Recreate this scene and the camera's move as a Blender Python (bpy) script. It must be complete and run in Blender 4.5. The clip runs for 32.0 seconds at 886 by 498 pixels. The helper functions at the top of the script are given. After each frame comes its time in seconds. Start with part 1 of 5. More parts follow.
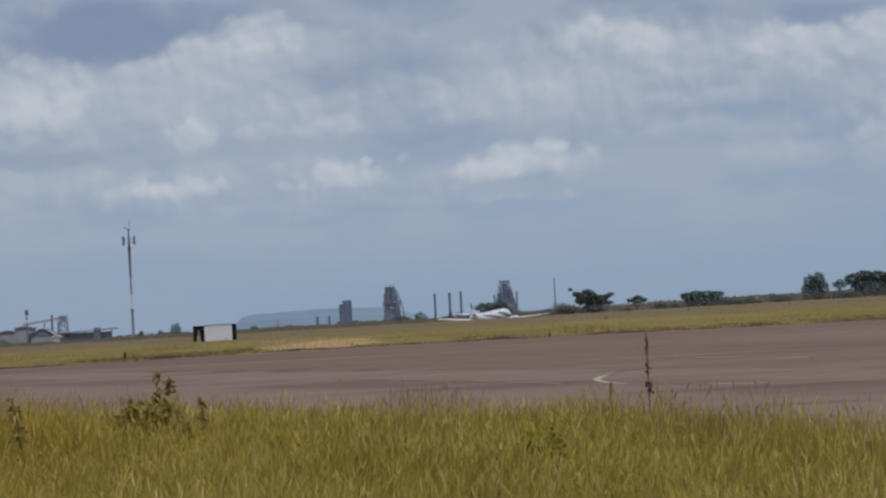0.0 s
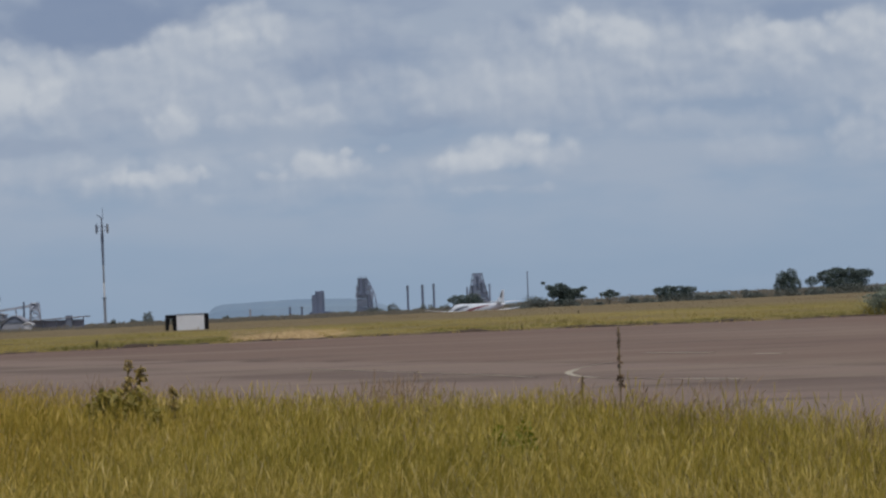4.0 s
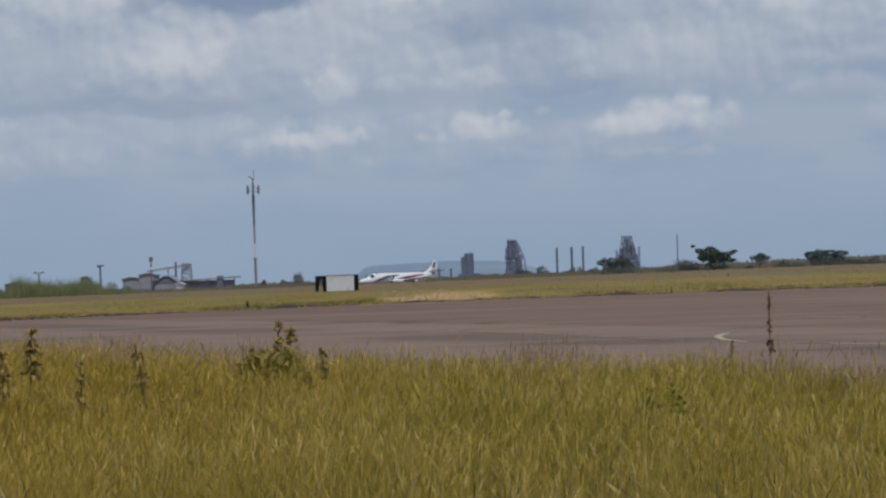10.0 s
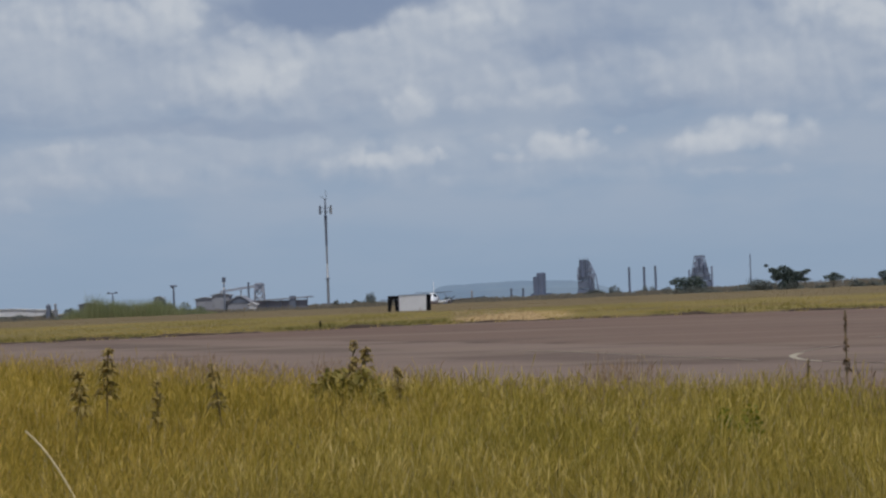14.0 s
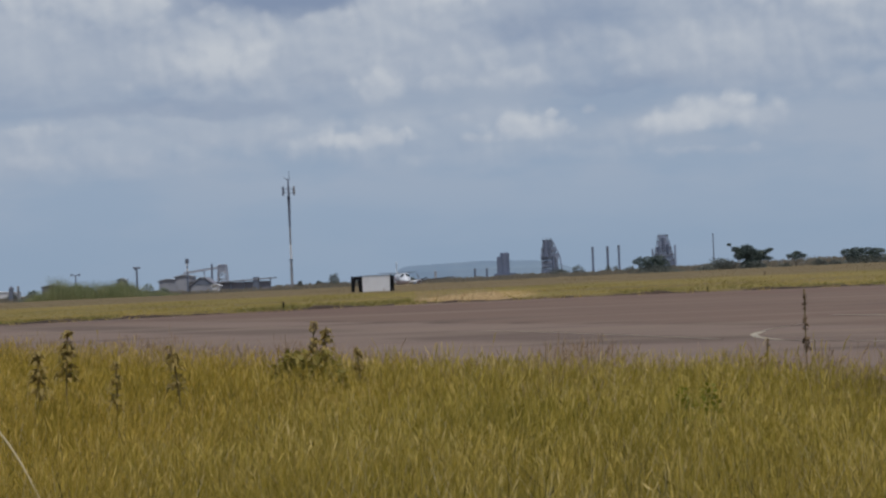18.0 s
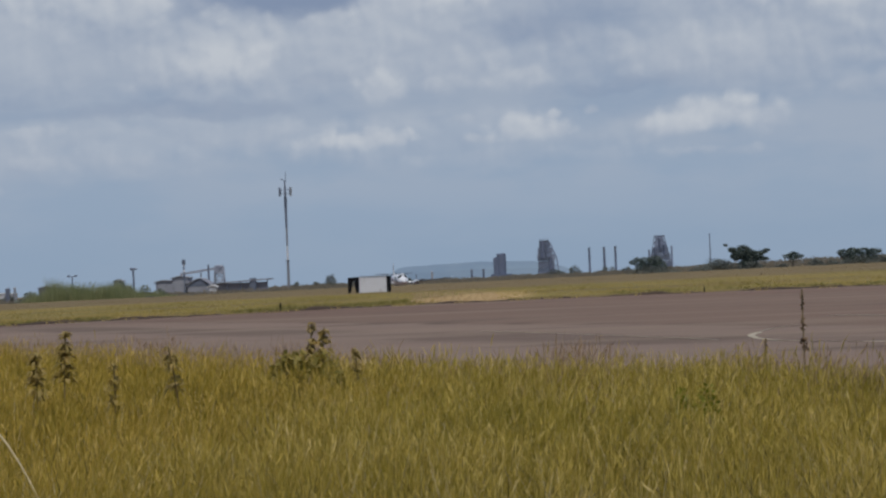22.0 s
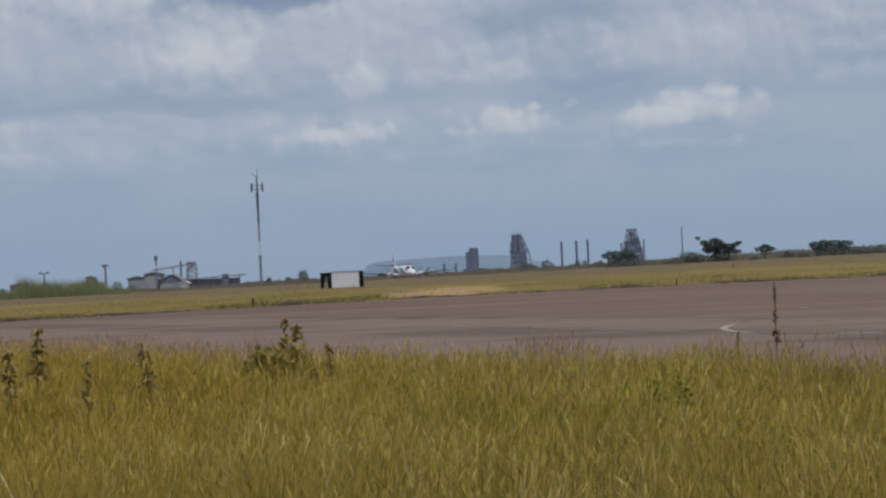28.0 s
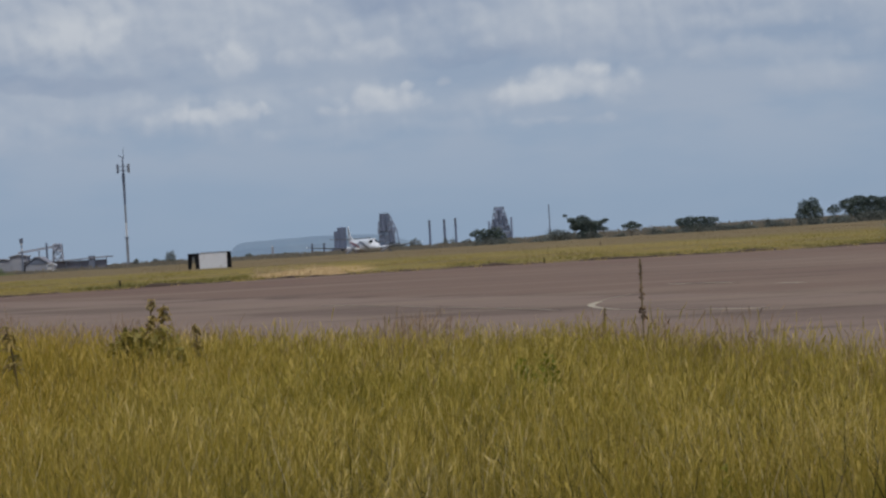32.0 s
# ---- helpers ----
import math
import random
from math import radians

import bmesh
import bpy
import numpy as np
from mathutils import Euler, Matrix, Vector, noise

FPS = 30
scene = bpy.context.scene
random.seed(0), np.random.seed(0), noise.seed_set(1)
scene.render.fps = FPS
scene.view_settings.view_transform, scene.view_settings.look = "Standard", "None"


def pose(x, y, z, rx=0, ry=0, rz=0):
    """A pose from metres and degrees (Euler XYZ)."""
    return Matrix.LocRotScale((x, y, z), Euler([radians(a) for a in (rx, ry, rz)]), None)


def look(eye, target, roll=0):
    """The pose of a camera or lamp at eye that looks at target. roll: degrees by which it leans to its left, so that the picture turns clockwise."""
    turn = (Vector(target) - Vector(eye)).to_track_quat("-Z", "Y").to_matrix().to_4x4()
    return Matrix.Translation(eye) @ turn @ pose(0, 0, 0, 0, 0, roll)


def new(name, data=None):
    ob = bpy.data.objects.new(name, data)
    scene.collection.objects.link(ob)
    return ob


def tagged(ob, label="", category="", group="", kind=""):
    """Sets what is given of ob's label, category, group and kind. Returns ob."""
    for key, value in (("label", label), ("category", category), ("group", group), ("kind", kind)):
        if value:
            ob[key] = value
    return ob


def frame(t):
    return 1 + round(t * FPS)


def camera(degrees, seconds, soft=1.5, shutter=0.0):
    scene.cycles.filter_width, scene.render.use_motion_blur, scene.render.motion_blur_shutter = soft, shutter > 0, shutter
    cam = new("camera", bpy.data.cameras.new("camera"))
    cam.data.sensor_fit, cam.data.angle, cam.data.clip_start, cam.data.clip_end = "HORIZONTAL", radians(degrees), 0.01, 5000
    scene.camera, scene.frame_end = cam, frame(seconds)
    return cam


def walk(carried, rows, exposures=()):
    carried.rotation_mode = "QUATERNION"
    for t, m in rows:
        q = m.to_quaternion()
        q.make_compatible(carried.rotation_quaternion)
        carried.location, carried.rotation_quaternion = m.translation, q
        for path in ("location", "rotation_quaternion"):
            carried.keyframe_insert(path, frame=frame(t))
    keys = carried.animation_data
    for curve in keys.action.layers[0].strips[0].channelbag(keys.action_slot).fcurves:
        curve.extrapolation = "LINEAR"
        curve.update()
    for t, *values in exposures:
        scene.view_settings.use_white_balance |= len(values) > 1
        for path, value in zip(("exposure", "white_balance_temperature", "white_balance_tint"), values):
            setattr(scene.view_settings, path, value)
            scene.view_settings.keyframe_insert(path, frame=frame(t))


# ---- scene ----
cam = camera(19.763, 32.0, soft=2.4)
EYE = 1.75


def aim(pan, tilt, roll, side):
    """The hand-held camera: degrees to the right, up and of lean, metres of sideways sway."""
    return pose(side, 0, EYE, 0, 0, -pan) @ pose(0, 0, 0, 90 + tilt) @ pose(0, 0, 0, 0, 0, -roll)


PATH = [
    (0, -0.371, 1.572, 3.027, 0.000), (0.5, -0.031, 1.516, 2.876, 0.000), (1, -0.076, 1.458, 3.194, 0.000), (1.5, 0.128, 0.994, 3.219, 0.000),
    (2, 0.490, 1.370, 2.669, 0.000), (2.5, 0.400, 1.395, 2.389, 0.000), (3, 0.662, 1.005, 2.187, 0.000), (3.5, 0.348, 1.262, 2.186, 0.000),
    (5.5, 0.198, 1.491, 2.533, 0.009), (6, -0.000, 1.633, 2.200, 0.007), (6.5, 0.005, 1.200, 2.366, 0.009), (7, -0.868, 1.536, 2.463, 0.006),
    (7.5, -1.501, 1.051, 2.045, 0.009), (8, -2.053, 0.910, 2.073, 0.011), (8.5, -2.541, 0.994, 2.167, 0.008), (9, -3.115, 0.971, 2.288, 0.011),
    (9.5, -3.607, 0.854, 2.203, 0.011), (10, -3.173, 0.642, 1.979, 0.001), (10.5, -4.048, 0.838, 2.084, 0.010), (11, -4.308, 1.030, 2.061, -0.003),
    (11.5, -4.655, 0.878, 2.106, -0.009), (12, -4.731, 0.874, 2.153, -0.008), (12.5, -4.441, 1.035, 1.721, -0.002), (12.7, -4.820, 0.990, 1.790, -0.006), (13, -5.246, 1.248, 1.907, -0.012),
    (13.5, -4.966, 1.217, 1.811, -0.006), (14, -4.779, 1.145, 2.058, -0.031), (14.5, -4.230, 0.876, 1.861, -0.023), (16.5, -4.265, 0.752, 2.344, -0.001),
    (17, -3.875, 0.777, 2.297, 0.007), (17.5, -3.596, 0.596, 2.516, 0.011), (18, -3.977, 0.672, 2.331, 0.015), (18.5, -4.042, 0.443, 2.262, 0.012),
    (19, -3.764, 0.374, 2.275, 0.000), (19.5, -3.669, 0.626, 1.888, -0.005), (20, -3.628, 0.736, 2.023, -0.006), (20.5, -4.000, 0.932, 2.164, 0.003),
    (21, -3.935, 0.798, 2.191, 0.005), (21.5, -4.006, 0.618, 2.219, 0.002), (22, -3.900, 0.687, 2.385, 0.001), (22.5, -3.710, 0.860, 2.490, -0.001),
    (23, -3.718, 0.828, 2.102, -0.011), (23.5, -3.728, 0.626, 2.184, -0.016), (24, -3.656, 0.676, 2.362, -0.019), (24.5, -3.689, 0.838, 2.260, -0.014),
    (25, -3.412, 0.970, 2.230, -0.016), (25.5, -3.523, 0.880, 2.328, -0.016), (27.5, -3.433, 0.827, 2.750, -0.001), (28, -3.283, 0.538, 2.732, 0.000),
    (28.5, -2.714, 0.607, 2.975, 0.007), (29, -2.530, 0.633, 3.009, 0.001), (29.5, -2.485, 0.368, 3.139, -0.022), (30, -1.940, 0.056, 3.328, 0.011),
    (30.5, -1.713, 0.151, 3.303, 0.007), (31, -1.456, -0.191, 3.212, 0.018), (31.5, -0.934, -0.241, 3.133, 0.014), (32, -0.341, -0.085, 3.261, 0.012),
]
walk(cam, [(t, aim(*row)) for t, *row in PATH])

# ---- world and sun ----
SUN_HIGH, SUN_ROUND = 65.0, 170.0      # degrees above the horizon; compass degrees clockwise from +y
world = bpy.data.worlds.new("world")
scene.world = world
world.use_nodes = True
wn, wl = world.node_tree.nodes, world.node_tree.links
sky = wn.new("ShaderNodeTexSky")
sky.sky_type, sky.sun_disc = "NISHITA", False
sky.sun_elevation, sky.sun_rotation = radians(SUN_HIGH), radians(SUN_ROUND)
sky.air_density, sky.dust_density = 1.2, 2.0
wl.new(sky.outputs[0], wn["Background"].inputs[0])
wn["Background"].inputs[1].default_value = 0.085
sun = new("sun", bpy.data.lights.new("sun", "SUN"))
sun.data.energy, sun.data.angle, sun.data.color = 2.0, radians(0.8), (1.0, 0.96, 0.90)
a, e = radians(SUN_ROUND), radians(SUN_HIGH)
sun.matrix_world = look((0, 0, 300), (-300 * math.sin(a) * math.cos(e), -300 * math.cos(a) * math.cos(e), 300 - 300 * math.sin(e)))
scene.view_settings.exposure = 0.0


# ---- materials ----
def nodes_of(name):
    m = bpy.data.materials.new(name)
    m.use_nodes = True
    return m, m.node_tree.nodes, m.node_tree.links


def noise_node(n, l, scale, detail=4.0, rough=0.55, stretch=(1, 1, 1), coord="Object"):
    co, mp, tx = n.new("ShaderNodeTexCoord"), n.new("ShaderNodeMapping"), n.new("ShaderNodeTexNoise")
    mp.inputs["Scale"].default_value = stretch
    tx.inputs["Scale"].default_value, tx.inputs["Detail"].default_value, tx.inputs["Roughness"].default_value = scale, detail, rough
    l.new(co.outputs[coord], mp.inputs[0])
    l.new(mp.outputs[0], tx.inputs[0])
    return tx.outputs[0]


def mixed(n, l, factor, first, second, blend="MIX"):
    mx = n.new("ShaderNodeMix")
    mx.data_type, mx.blend_type = "RGBA", blend
    for k, v in ((0, factor), (6, first), (7, second)):
        if isinstance(v, (tuple, list)):
            mx.inputs[k].default_value = (*v, 1)
        elif isinstance(v, float):
            mx.inputs[k].default_value = v
        else:
            l.new(v, mx.inputs[k])
    return mx.outputs[2]


def ranged(n, l, value, lo, hi, a=0.0, b=1.0, soft=True):
    mr = n.new("ShaderNodeMapRange")
    mr.interpolation_type = "SMOOTHSTEP" if soft else "LINEAR"
    for k, v in zip((1, 2, 3, 4), (lo, hi, a, b)):
        mr.inputs[k].default_value = v
    l.new(value, mr.inputs[0])
    return mr.outputs[0]


def surface(name, colour, second, rough=0.7, metal=0.0, coarse=0.6, fine=9.0, bump=0.15, stain=None, stretch=(1, 1, 1), island=False):
    """A procedural surface: two colours over coarse and fine noise, stains, fine relief."""
    m, n, l = nodes_of(name)
    b = n["Principled BSDF"]
    big = ranged(n, l, noise_node(n, l, coarse, 5.0, 0.6, stretch), 0.35, 0.65)
    small = noise_node(n, l, fine, 6.0, 0.6, stretch)
    col = mixed(n, l, big, colour, second)
    col = mixed(n, l, 0.45, col, mixed(n, l, small, [c * 0.55 for c in colour], [min(1, c * 1.35) for c in second]))
    if island:
        geo = n.new("ShaderNodeNewGeometry")
        col = mixed(n, l, geo.outputs["Random Per Island"], mixed(n, l, 0.6, col, colour), mixed(n, l, 0.6, col, second))
    if stain:
        st = ranged(n, l, noise_node(n, l, coarse * 2.3, 7.0, 0.65), 0.56, 0.68, 0.0, 0.75)
        col = mixed(n, l, st, col, stain)
    l.new(col, b.inputs["Base Color"])
    b.inputs["Metallic"].default_value = metal
    l.new(ranged(n, l, small, 0.2, 0.8, max(0.05, rough - 0.12), min(1.0, rough + 0.12)), b.inputs["Roughness"])
    if bump:
        bp = n.new("ShaderNodeBump")
        bp.inputs["Strength"].default_value, bp.inputs["Distance"].default_value = bump, 0.02
        l.new(small, bp.inputs["Height"])
        l.new(bp.outputs[0], b.inputs["Normal"])
    return m


def along_y(n, l):
    co, sp = n.new("ShaderNodeTexCoord"), n.new("ShaderNodeSeparateXYZ")
    l.new(co.outputs["Object"], sp.inputs[0])
    return sp.outputs


def blade_material(name, tones, see_through=0.35, patches=0.55, each=0.55, riper=False, tufts=0.0, stretch=(1, 1, 1), browner=None):
    """Grass or leaves: a tone for each blade, patches over the field, some light passing through."""
    m, n, l = nodes_of(name)
    b = n["Principled BSDF"]
    geo, ramp = n.new("ShaderNodeNewGeometry"), n.new("ShaderNodeValToRGB")
    ramp.color_ramp.interpolation = "LINEAR"
    while len(ramp.color_ramp.elements) < len(tones):
        ramp.color_ramp.elements.new(0.5)
    for k, (el, tone) in enumerate(zip(ramp.color_ramp.elements, tones)):
        el.position, el.color = k / (len(tones) - 1), (*tone, 1)
    patch = noise_node(n, l, patches, 4.0, 0.6, stretch)
    if tufts:
        patch = mixed(n, l, 0.55, patch, noise_node(n, l, tufts, 3.0, 0.6))
    mx = n.new("ShaderNodeMath")
    mx.operation = "MULTIPLY_ADD"
    mx.inputs[1].default_value = each
    l.new(geo.outputs["Random Per Island"], mx.inputs[0])
    l.new(ranged(n, l, patch, 0.3, 0.7, 0.0, 1.0 - each), mx.inputs[2])
    l.new(mx.outputs[0], ramp.inputs[0])
    tone = ramp.outputs[0]
    if riper:
        # the field ripens to tan towards one side, in drifts
        drift = n.new("ShaderNodeMath")
        drift.operation = "MULTIPLY_ADD"
        drift.inputs[1].default_value = 9.0
        l.new(noise_node(n, l, 0.22, 4.0, 0.6), drift.inputs[0])
        l.new(along_y(n, l)[0], drift.inputs[2])
        tone = mixed(n, l, ranged(n, l, drift.outputs[0], 3.5, -0.5), tone, (1.04, 0.97, 0.82), "MULTIPLY")
    if browner:
        # dry brown stands where the verge runs out, in drifts
        start, end, brown = browner
        drift = n.new("ShaderNodeMath")
        drift.operation = "MULTIPLY_ADD"
        drift.inputs[1].default_value = 120.0
        l.new(noise_node(n, l, 0.06, 4.0, 0.6, (1, 0.15, 1)), drift.inputs[0])
        l.new(along_y(n, l)[1], drift.inputs[2])
        tone = mixed(n, l, ranged(n, l, drift.outputs[0], start + 60, end + 60, 0.0, 0.85), tone, brown)
    l.new(tone, b.inputs["Base Color"])
    b.inputs["Roughness"].default_value = 0.6
    tr, ms = n.new("ShaderNodeBsdfTranslucent"), n.new("ShaderNodeMixShader")
    l.new(tone, tr.inputs[0])
    ms.inputs[0].default_value = see_through
    l.new(b.outputs[0], ms.inputs[1])
    l.new(tr.outputs[0], ms.inputs[2])
    l.new(ms.outputs[0], n["Material Output"].inputs[0])
    return m


def sky_material():
    """Distant sky in angles round the horizon and above it, in degrees: a pale haze low down, thin cloud sheets, then cumulus with billowed tops and flat grey bases."""
    m, n, l = nodes_of("distant_sky")
    n.remove(n["Principled BSDF"])

    def calc(op, p, q=None, clamp=False):
        nd = n.new("ShaderNodeMath")
        nd.operation, nd.use_clamp = op, clamp
        for k, v in enumerate((p, q)):
            if isinstance(v, (int, float)):
                nd.inputs[k].default_value = v
            elif v is not None:
                l.new(v, nd.inputs[k])
        return nd.outputs[0]

    def vec(op, p, q):
        nd = n.new("ShaderNodeVectorMath")
        nd.operation = op
        for k, v in enumerate((p, q)):
            if isinstance(v, tuple):
                nd.inputs[k].default_value = v
            else:
                l.new(v, nd.inputs[k])
        return nd.outputs[1] if op == "LENGTH" else nd.outputs[0]

    co, sep, com = n.new("ShaderNodeTexCoord"), n.new("ShaderNodeSeparateXYZ"), n.new("ShaderNodeCombineXYZ")
    l.new(co.outputs["Object"], sep.inputs[0])
    x, y, z = sep.outputs
    az = calc("MULTIPLY", calc("ARCTAN2", x, y), 57.2958)
    flat = calc("SQRT", calc("ADD", calc("MULTIPLY", x, x), calc("MULTIPLY", y, y)))
    el = calc("MULTIPLY", calc("ARCTAN2", z, flat), 57.2958)
    l.new(az, com.inputs[0])
    l.new(el, com.inputs[1])
    ang = com.outputs[0]

    def fbm(at, scale, detail, stretch, shift=0.0, colour=False, rough=0.56):
        mp, tx = n.new("ShaderNodeMapping"), n.new("ShaderNodeTexNoise")
        mp.inputs["Scale"].default_value, mp.inputs["Location"].default_value = stretch, (shift, shift, shift)
        tx.inputs["Scale"].default_value, tx.inputs["Detail"].default_value, tx.inputs["Roughness"].default_value = scale, detail, rough
        l.new(at, mp.inputs[0])
        l.new(mp.outputs[0], tx.inputs[0])
        return tx.outputs[1] if colour else tx.outputs[0]

    def puffs(at, scale, stretch):
        """Rounded billows, highest at the middle of each cell."""
        mp, tx = n.new("ShaderNodeMapping"), n.new("ShaderNodeTexVoronoi")
        mp.inputs["Scale"].default_value = stretch
        tx.feature, tx.inputs["Scale"].default_value, tx.inputs["Smoothness"].default_value = "SMOOTH_F1", scale, 0.45
        l.new(at, mp.inputs[0])
        l.new(mp.outputs[0], tx.inputs[0])
        return calc("SUBTRACT", 0.40, tx.outputs["Distance"])

    def billows(at):
        """Relief of the cumulus, in degrees: large and small billows and a fine fray."""
        bend = vec("MULTIPLY", vec("SUBTRACT", fbm(at, 1.1, 5.0, (1, 1, 1), 3.0, True), (0.5, 0.5, 0.5)), (0.7, 0.5, 0.0))
        bent = vec("ADD", at, bend)
        out = calc("MULTIPLY", puffs(bent, 1.25, (1.0, 1.0, 1.0)), 0.55)
        out = calc("ADD", out, calc("MULTIPLY", puffs(bent, 3.0, (1.0, 1.0, 1.0)), 0.20))
        out = calc("ADD", out, calc("MULTIPLY", puffs(at, 8.0, (1.0, 1.0, 1.0)), 0.03))
        return calc("ADD", out, calc("MULTIPLY", calc("SUBTRACT", fbm(at, 2.6, 5.0, (1.0, 1.0, 1.0), 5.0, False, 0.5), 0.5), 0.20))

    here, toward = billows(ang), billows(vec("ADD", ang, (0.115, 0.165, 0.0)))
    relief = calc("MULTIPLY", calc("SUBTRACT", here, toward), 1.3)
    wisp = calc("SUBTRACT", fbm(ang, 0.55, 4.0, (0.5, 1.5, 1.0), 11.0, False, 0.5), 0.5)
    drift = vec("MULTIPLY", vec("SUBTRACT", fbm(ang, 0.7, 5.0, (0.8, 1.1, 1), 21.0, True), (0.5, 0.5, 0.5)), (1.4, 0.8, 0.0))
    loose = vec("ADD", ang, drift)
    near = vec("ADD", ang, vec("MULTIPLY", drift, (0.22, 0.22, 0.0)))
    thin = ranged(n, l, el, 0.9, 3.2, 0.2, 1.0)

    col = mixed(n, l, ranged(n, l, el, 2.0, 7.5), (0.282, 0.366, 0.485), (0.226, 0.290, 0.415))
    col = mixed(n, l, ranged(n, l, el, -0.5, 2.5), (0.252, 0.340, 0.462), col)
    veil = calc("MULTIPLY", ranged(n, l, wisp, -0.16, 0.14, 0.05, 0.85), thin)
    col = mixed(n, l, veil, col, (0.345, 0.405, 0.500))

    def lay(under, rows, edge, rough, form, at, foot=0.8, dim=0.0):
        """Lay a group of clouds over what is there: edge, how soft; rough, how far billows break the rim; form, how strongly they model it; foot, how much of the base is left."""
        for ca, ce, wa, we, bright, cover in rows:
            spot = vec("ADD", at, vec("MULTIPLY", under, (1e-6, 1e-6, 0.0)))
            off = vec("MULTIPLY", vec("SUBTRACT", spot, (ca, ce, 0.0)), (1 / wa, 1 / we, 0.0))
            base = vec("MAXIMUM", off, vec("MULTIPLY", off, (-1.0, -1.25, 0.0)))
            rim = calc("SUBTRACT", vec("LENGTH", base, (0.0, 0.0, 0.0)), calc("MULTIPLY", here, rough / we ** 0.7))
            cut = calc("MULTIPLY", ranged(n, l, rim, 1.0 + edge, 1.0 - edge, 0.0, cover), thin)
            if bright < 0:
                under = mixed(n, l, calc("MULTIPLY", cut, -bright, True), under, (0.200, 0.262, 0.388))
                continue
            up = n.new("ShaderNodeSeparateXYZ")
            l.new(off, up.inputs[0])
            light = calc("ADD", calc("MULTIPLY", up.outputs[1], 0.16), calc("MULTIPLY", relief, form))
            cut = calc("MULTIPLY", cut, ranged(n, l, up.outputs[1], -1.1, 0.1, foot, 1.0))
            light = calc("ADD", calc("ADD", light, calc("MULTIPLY", wisp, 0.3)), bright - dim, True)
            under = mixed(n, l, cut, under, mixed(n, l, light, (0.260, 0.326, 0.442), (0.510, 0.548, 0.602)))
        return under

    col = lay(col, SHEETS, 0.5, 0.7, 0.6, loose, 0.7, -0.10)
    col = lay(col, VEILS, 0.5, 0.6, 0.6, loose)
    col = lay(col, GAPS, 0.38, 0.7, 0.0, loose)
    col = lay(col, SOFT_BANKS, 0.42, 0.8, 0.85, near, 0.4, 0.08)
    col = lay(col, TOWERS, 0.31, 0.85, 1.05, near, 0.25, 0.04)
    col = lay(col, PUFFS, 0.36, 0.75, 1.0, near, 0.3, 0.08)
    em, tr, ms = n.new("ShaderNodeEmission"), n.new("ShaderNodeBsdfTransparent"), n.new("ShaderNodeMixShader")
    l.new(col, em.inputs[0])
    l.new(ranged(n, l, el, 14.0, 21.0), ms.inputs[0])
    l.new(em.outputs[0], ms.inputs[1])
    l.new(tr.outputs[0], ms.inputs[2])
    l.new(ms.outputs[0], n["Material Output"].inputs[0])
    return m


# clouds: round, above, half width, half height (degrees), brightness, opacity
SHEETS = [
    (-13.57, 5.41, 4.2, 1.65, 0.46, 0.6), (-6.62, 5.11, 4.2, 1.15, 0.48, 0.7), (-4.03, 6.03, 3.31, 0.89, 0.48, 0.6), (-9.42, 5.06, 2.04, 1.08, 0.46, 0.6), (-2.81, 4.66, 3.31, 0.57, 0.44, 0.6),
    (2.89, 4.99, 2.8, 1.4, 0.38, 0.7), (1.62, 4.67, 1.91, 0.76, 0.38, 0.5), (-11.75, 3.35, 5.09, 0.55, 0.49, 0.5), (-4.13, 3.14, 5.09, 0.61, 0.47, 0.5), (-13.02, 2.88, 3.82, 0.44, 0.42, 0.35),
    (-2.24, 2.67, 3.82, 0.29, 0.45, 0.3), (-14.68, 6.12, 1.65, 0.64, 0.56, 0.6), (9.15, 4.96, 2.16, 0.89, 0.48, 0.6), (6.6, 3.95, 2.8, 0.33, 0.38, 0.45),
]
VEILS = [
    (-4.57, 5.42, 1.4, 0.51, 0.55, 0.5), (-9.98, 3.34, 0.53, 0.13, 0.5, 0.5), (1.42, 2.6, 1.08, 0.13, 0.5, 0.5), (-13.77, 2.95, 0.95, 0.15, 0.42, 0.5), (-14.79, 2.4, 0.76, 0.19, 0.4, 0.5),
    (-1.11, 5.28, 1.15, 0.41, 0.48, 0.5), (7.2, 3.35, 1.21, 0.43, 0.46, 0.5), (1.8, 4.79, 1.53, 0.43, 0.5, 0.5), (10.36, 4.27, 1.02, 0.38, 0.55, 0.5),
]
GAPS = [
    (-7.5, 6.62, 2.8, 0.88, -0.9, 0.95), (-10.21, 4.03, 3.18, 0.25, -0.35, 0.7), (-2.27, 5.52, 1.15, 0.41, -0.35, 0.7), (-0.54, 4.25, 1.4, 0.2, -0.3, 0.6), (-7.4, 4.62, 0.89, 0.18, -0.2, 0.5),
    (-14.6, 4.37, 1.91, 0.15, -0.2, 0.5),
]
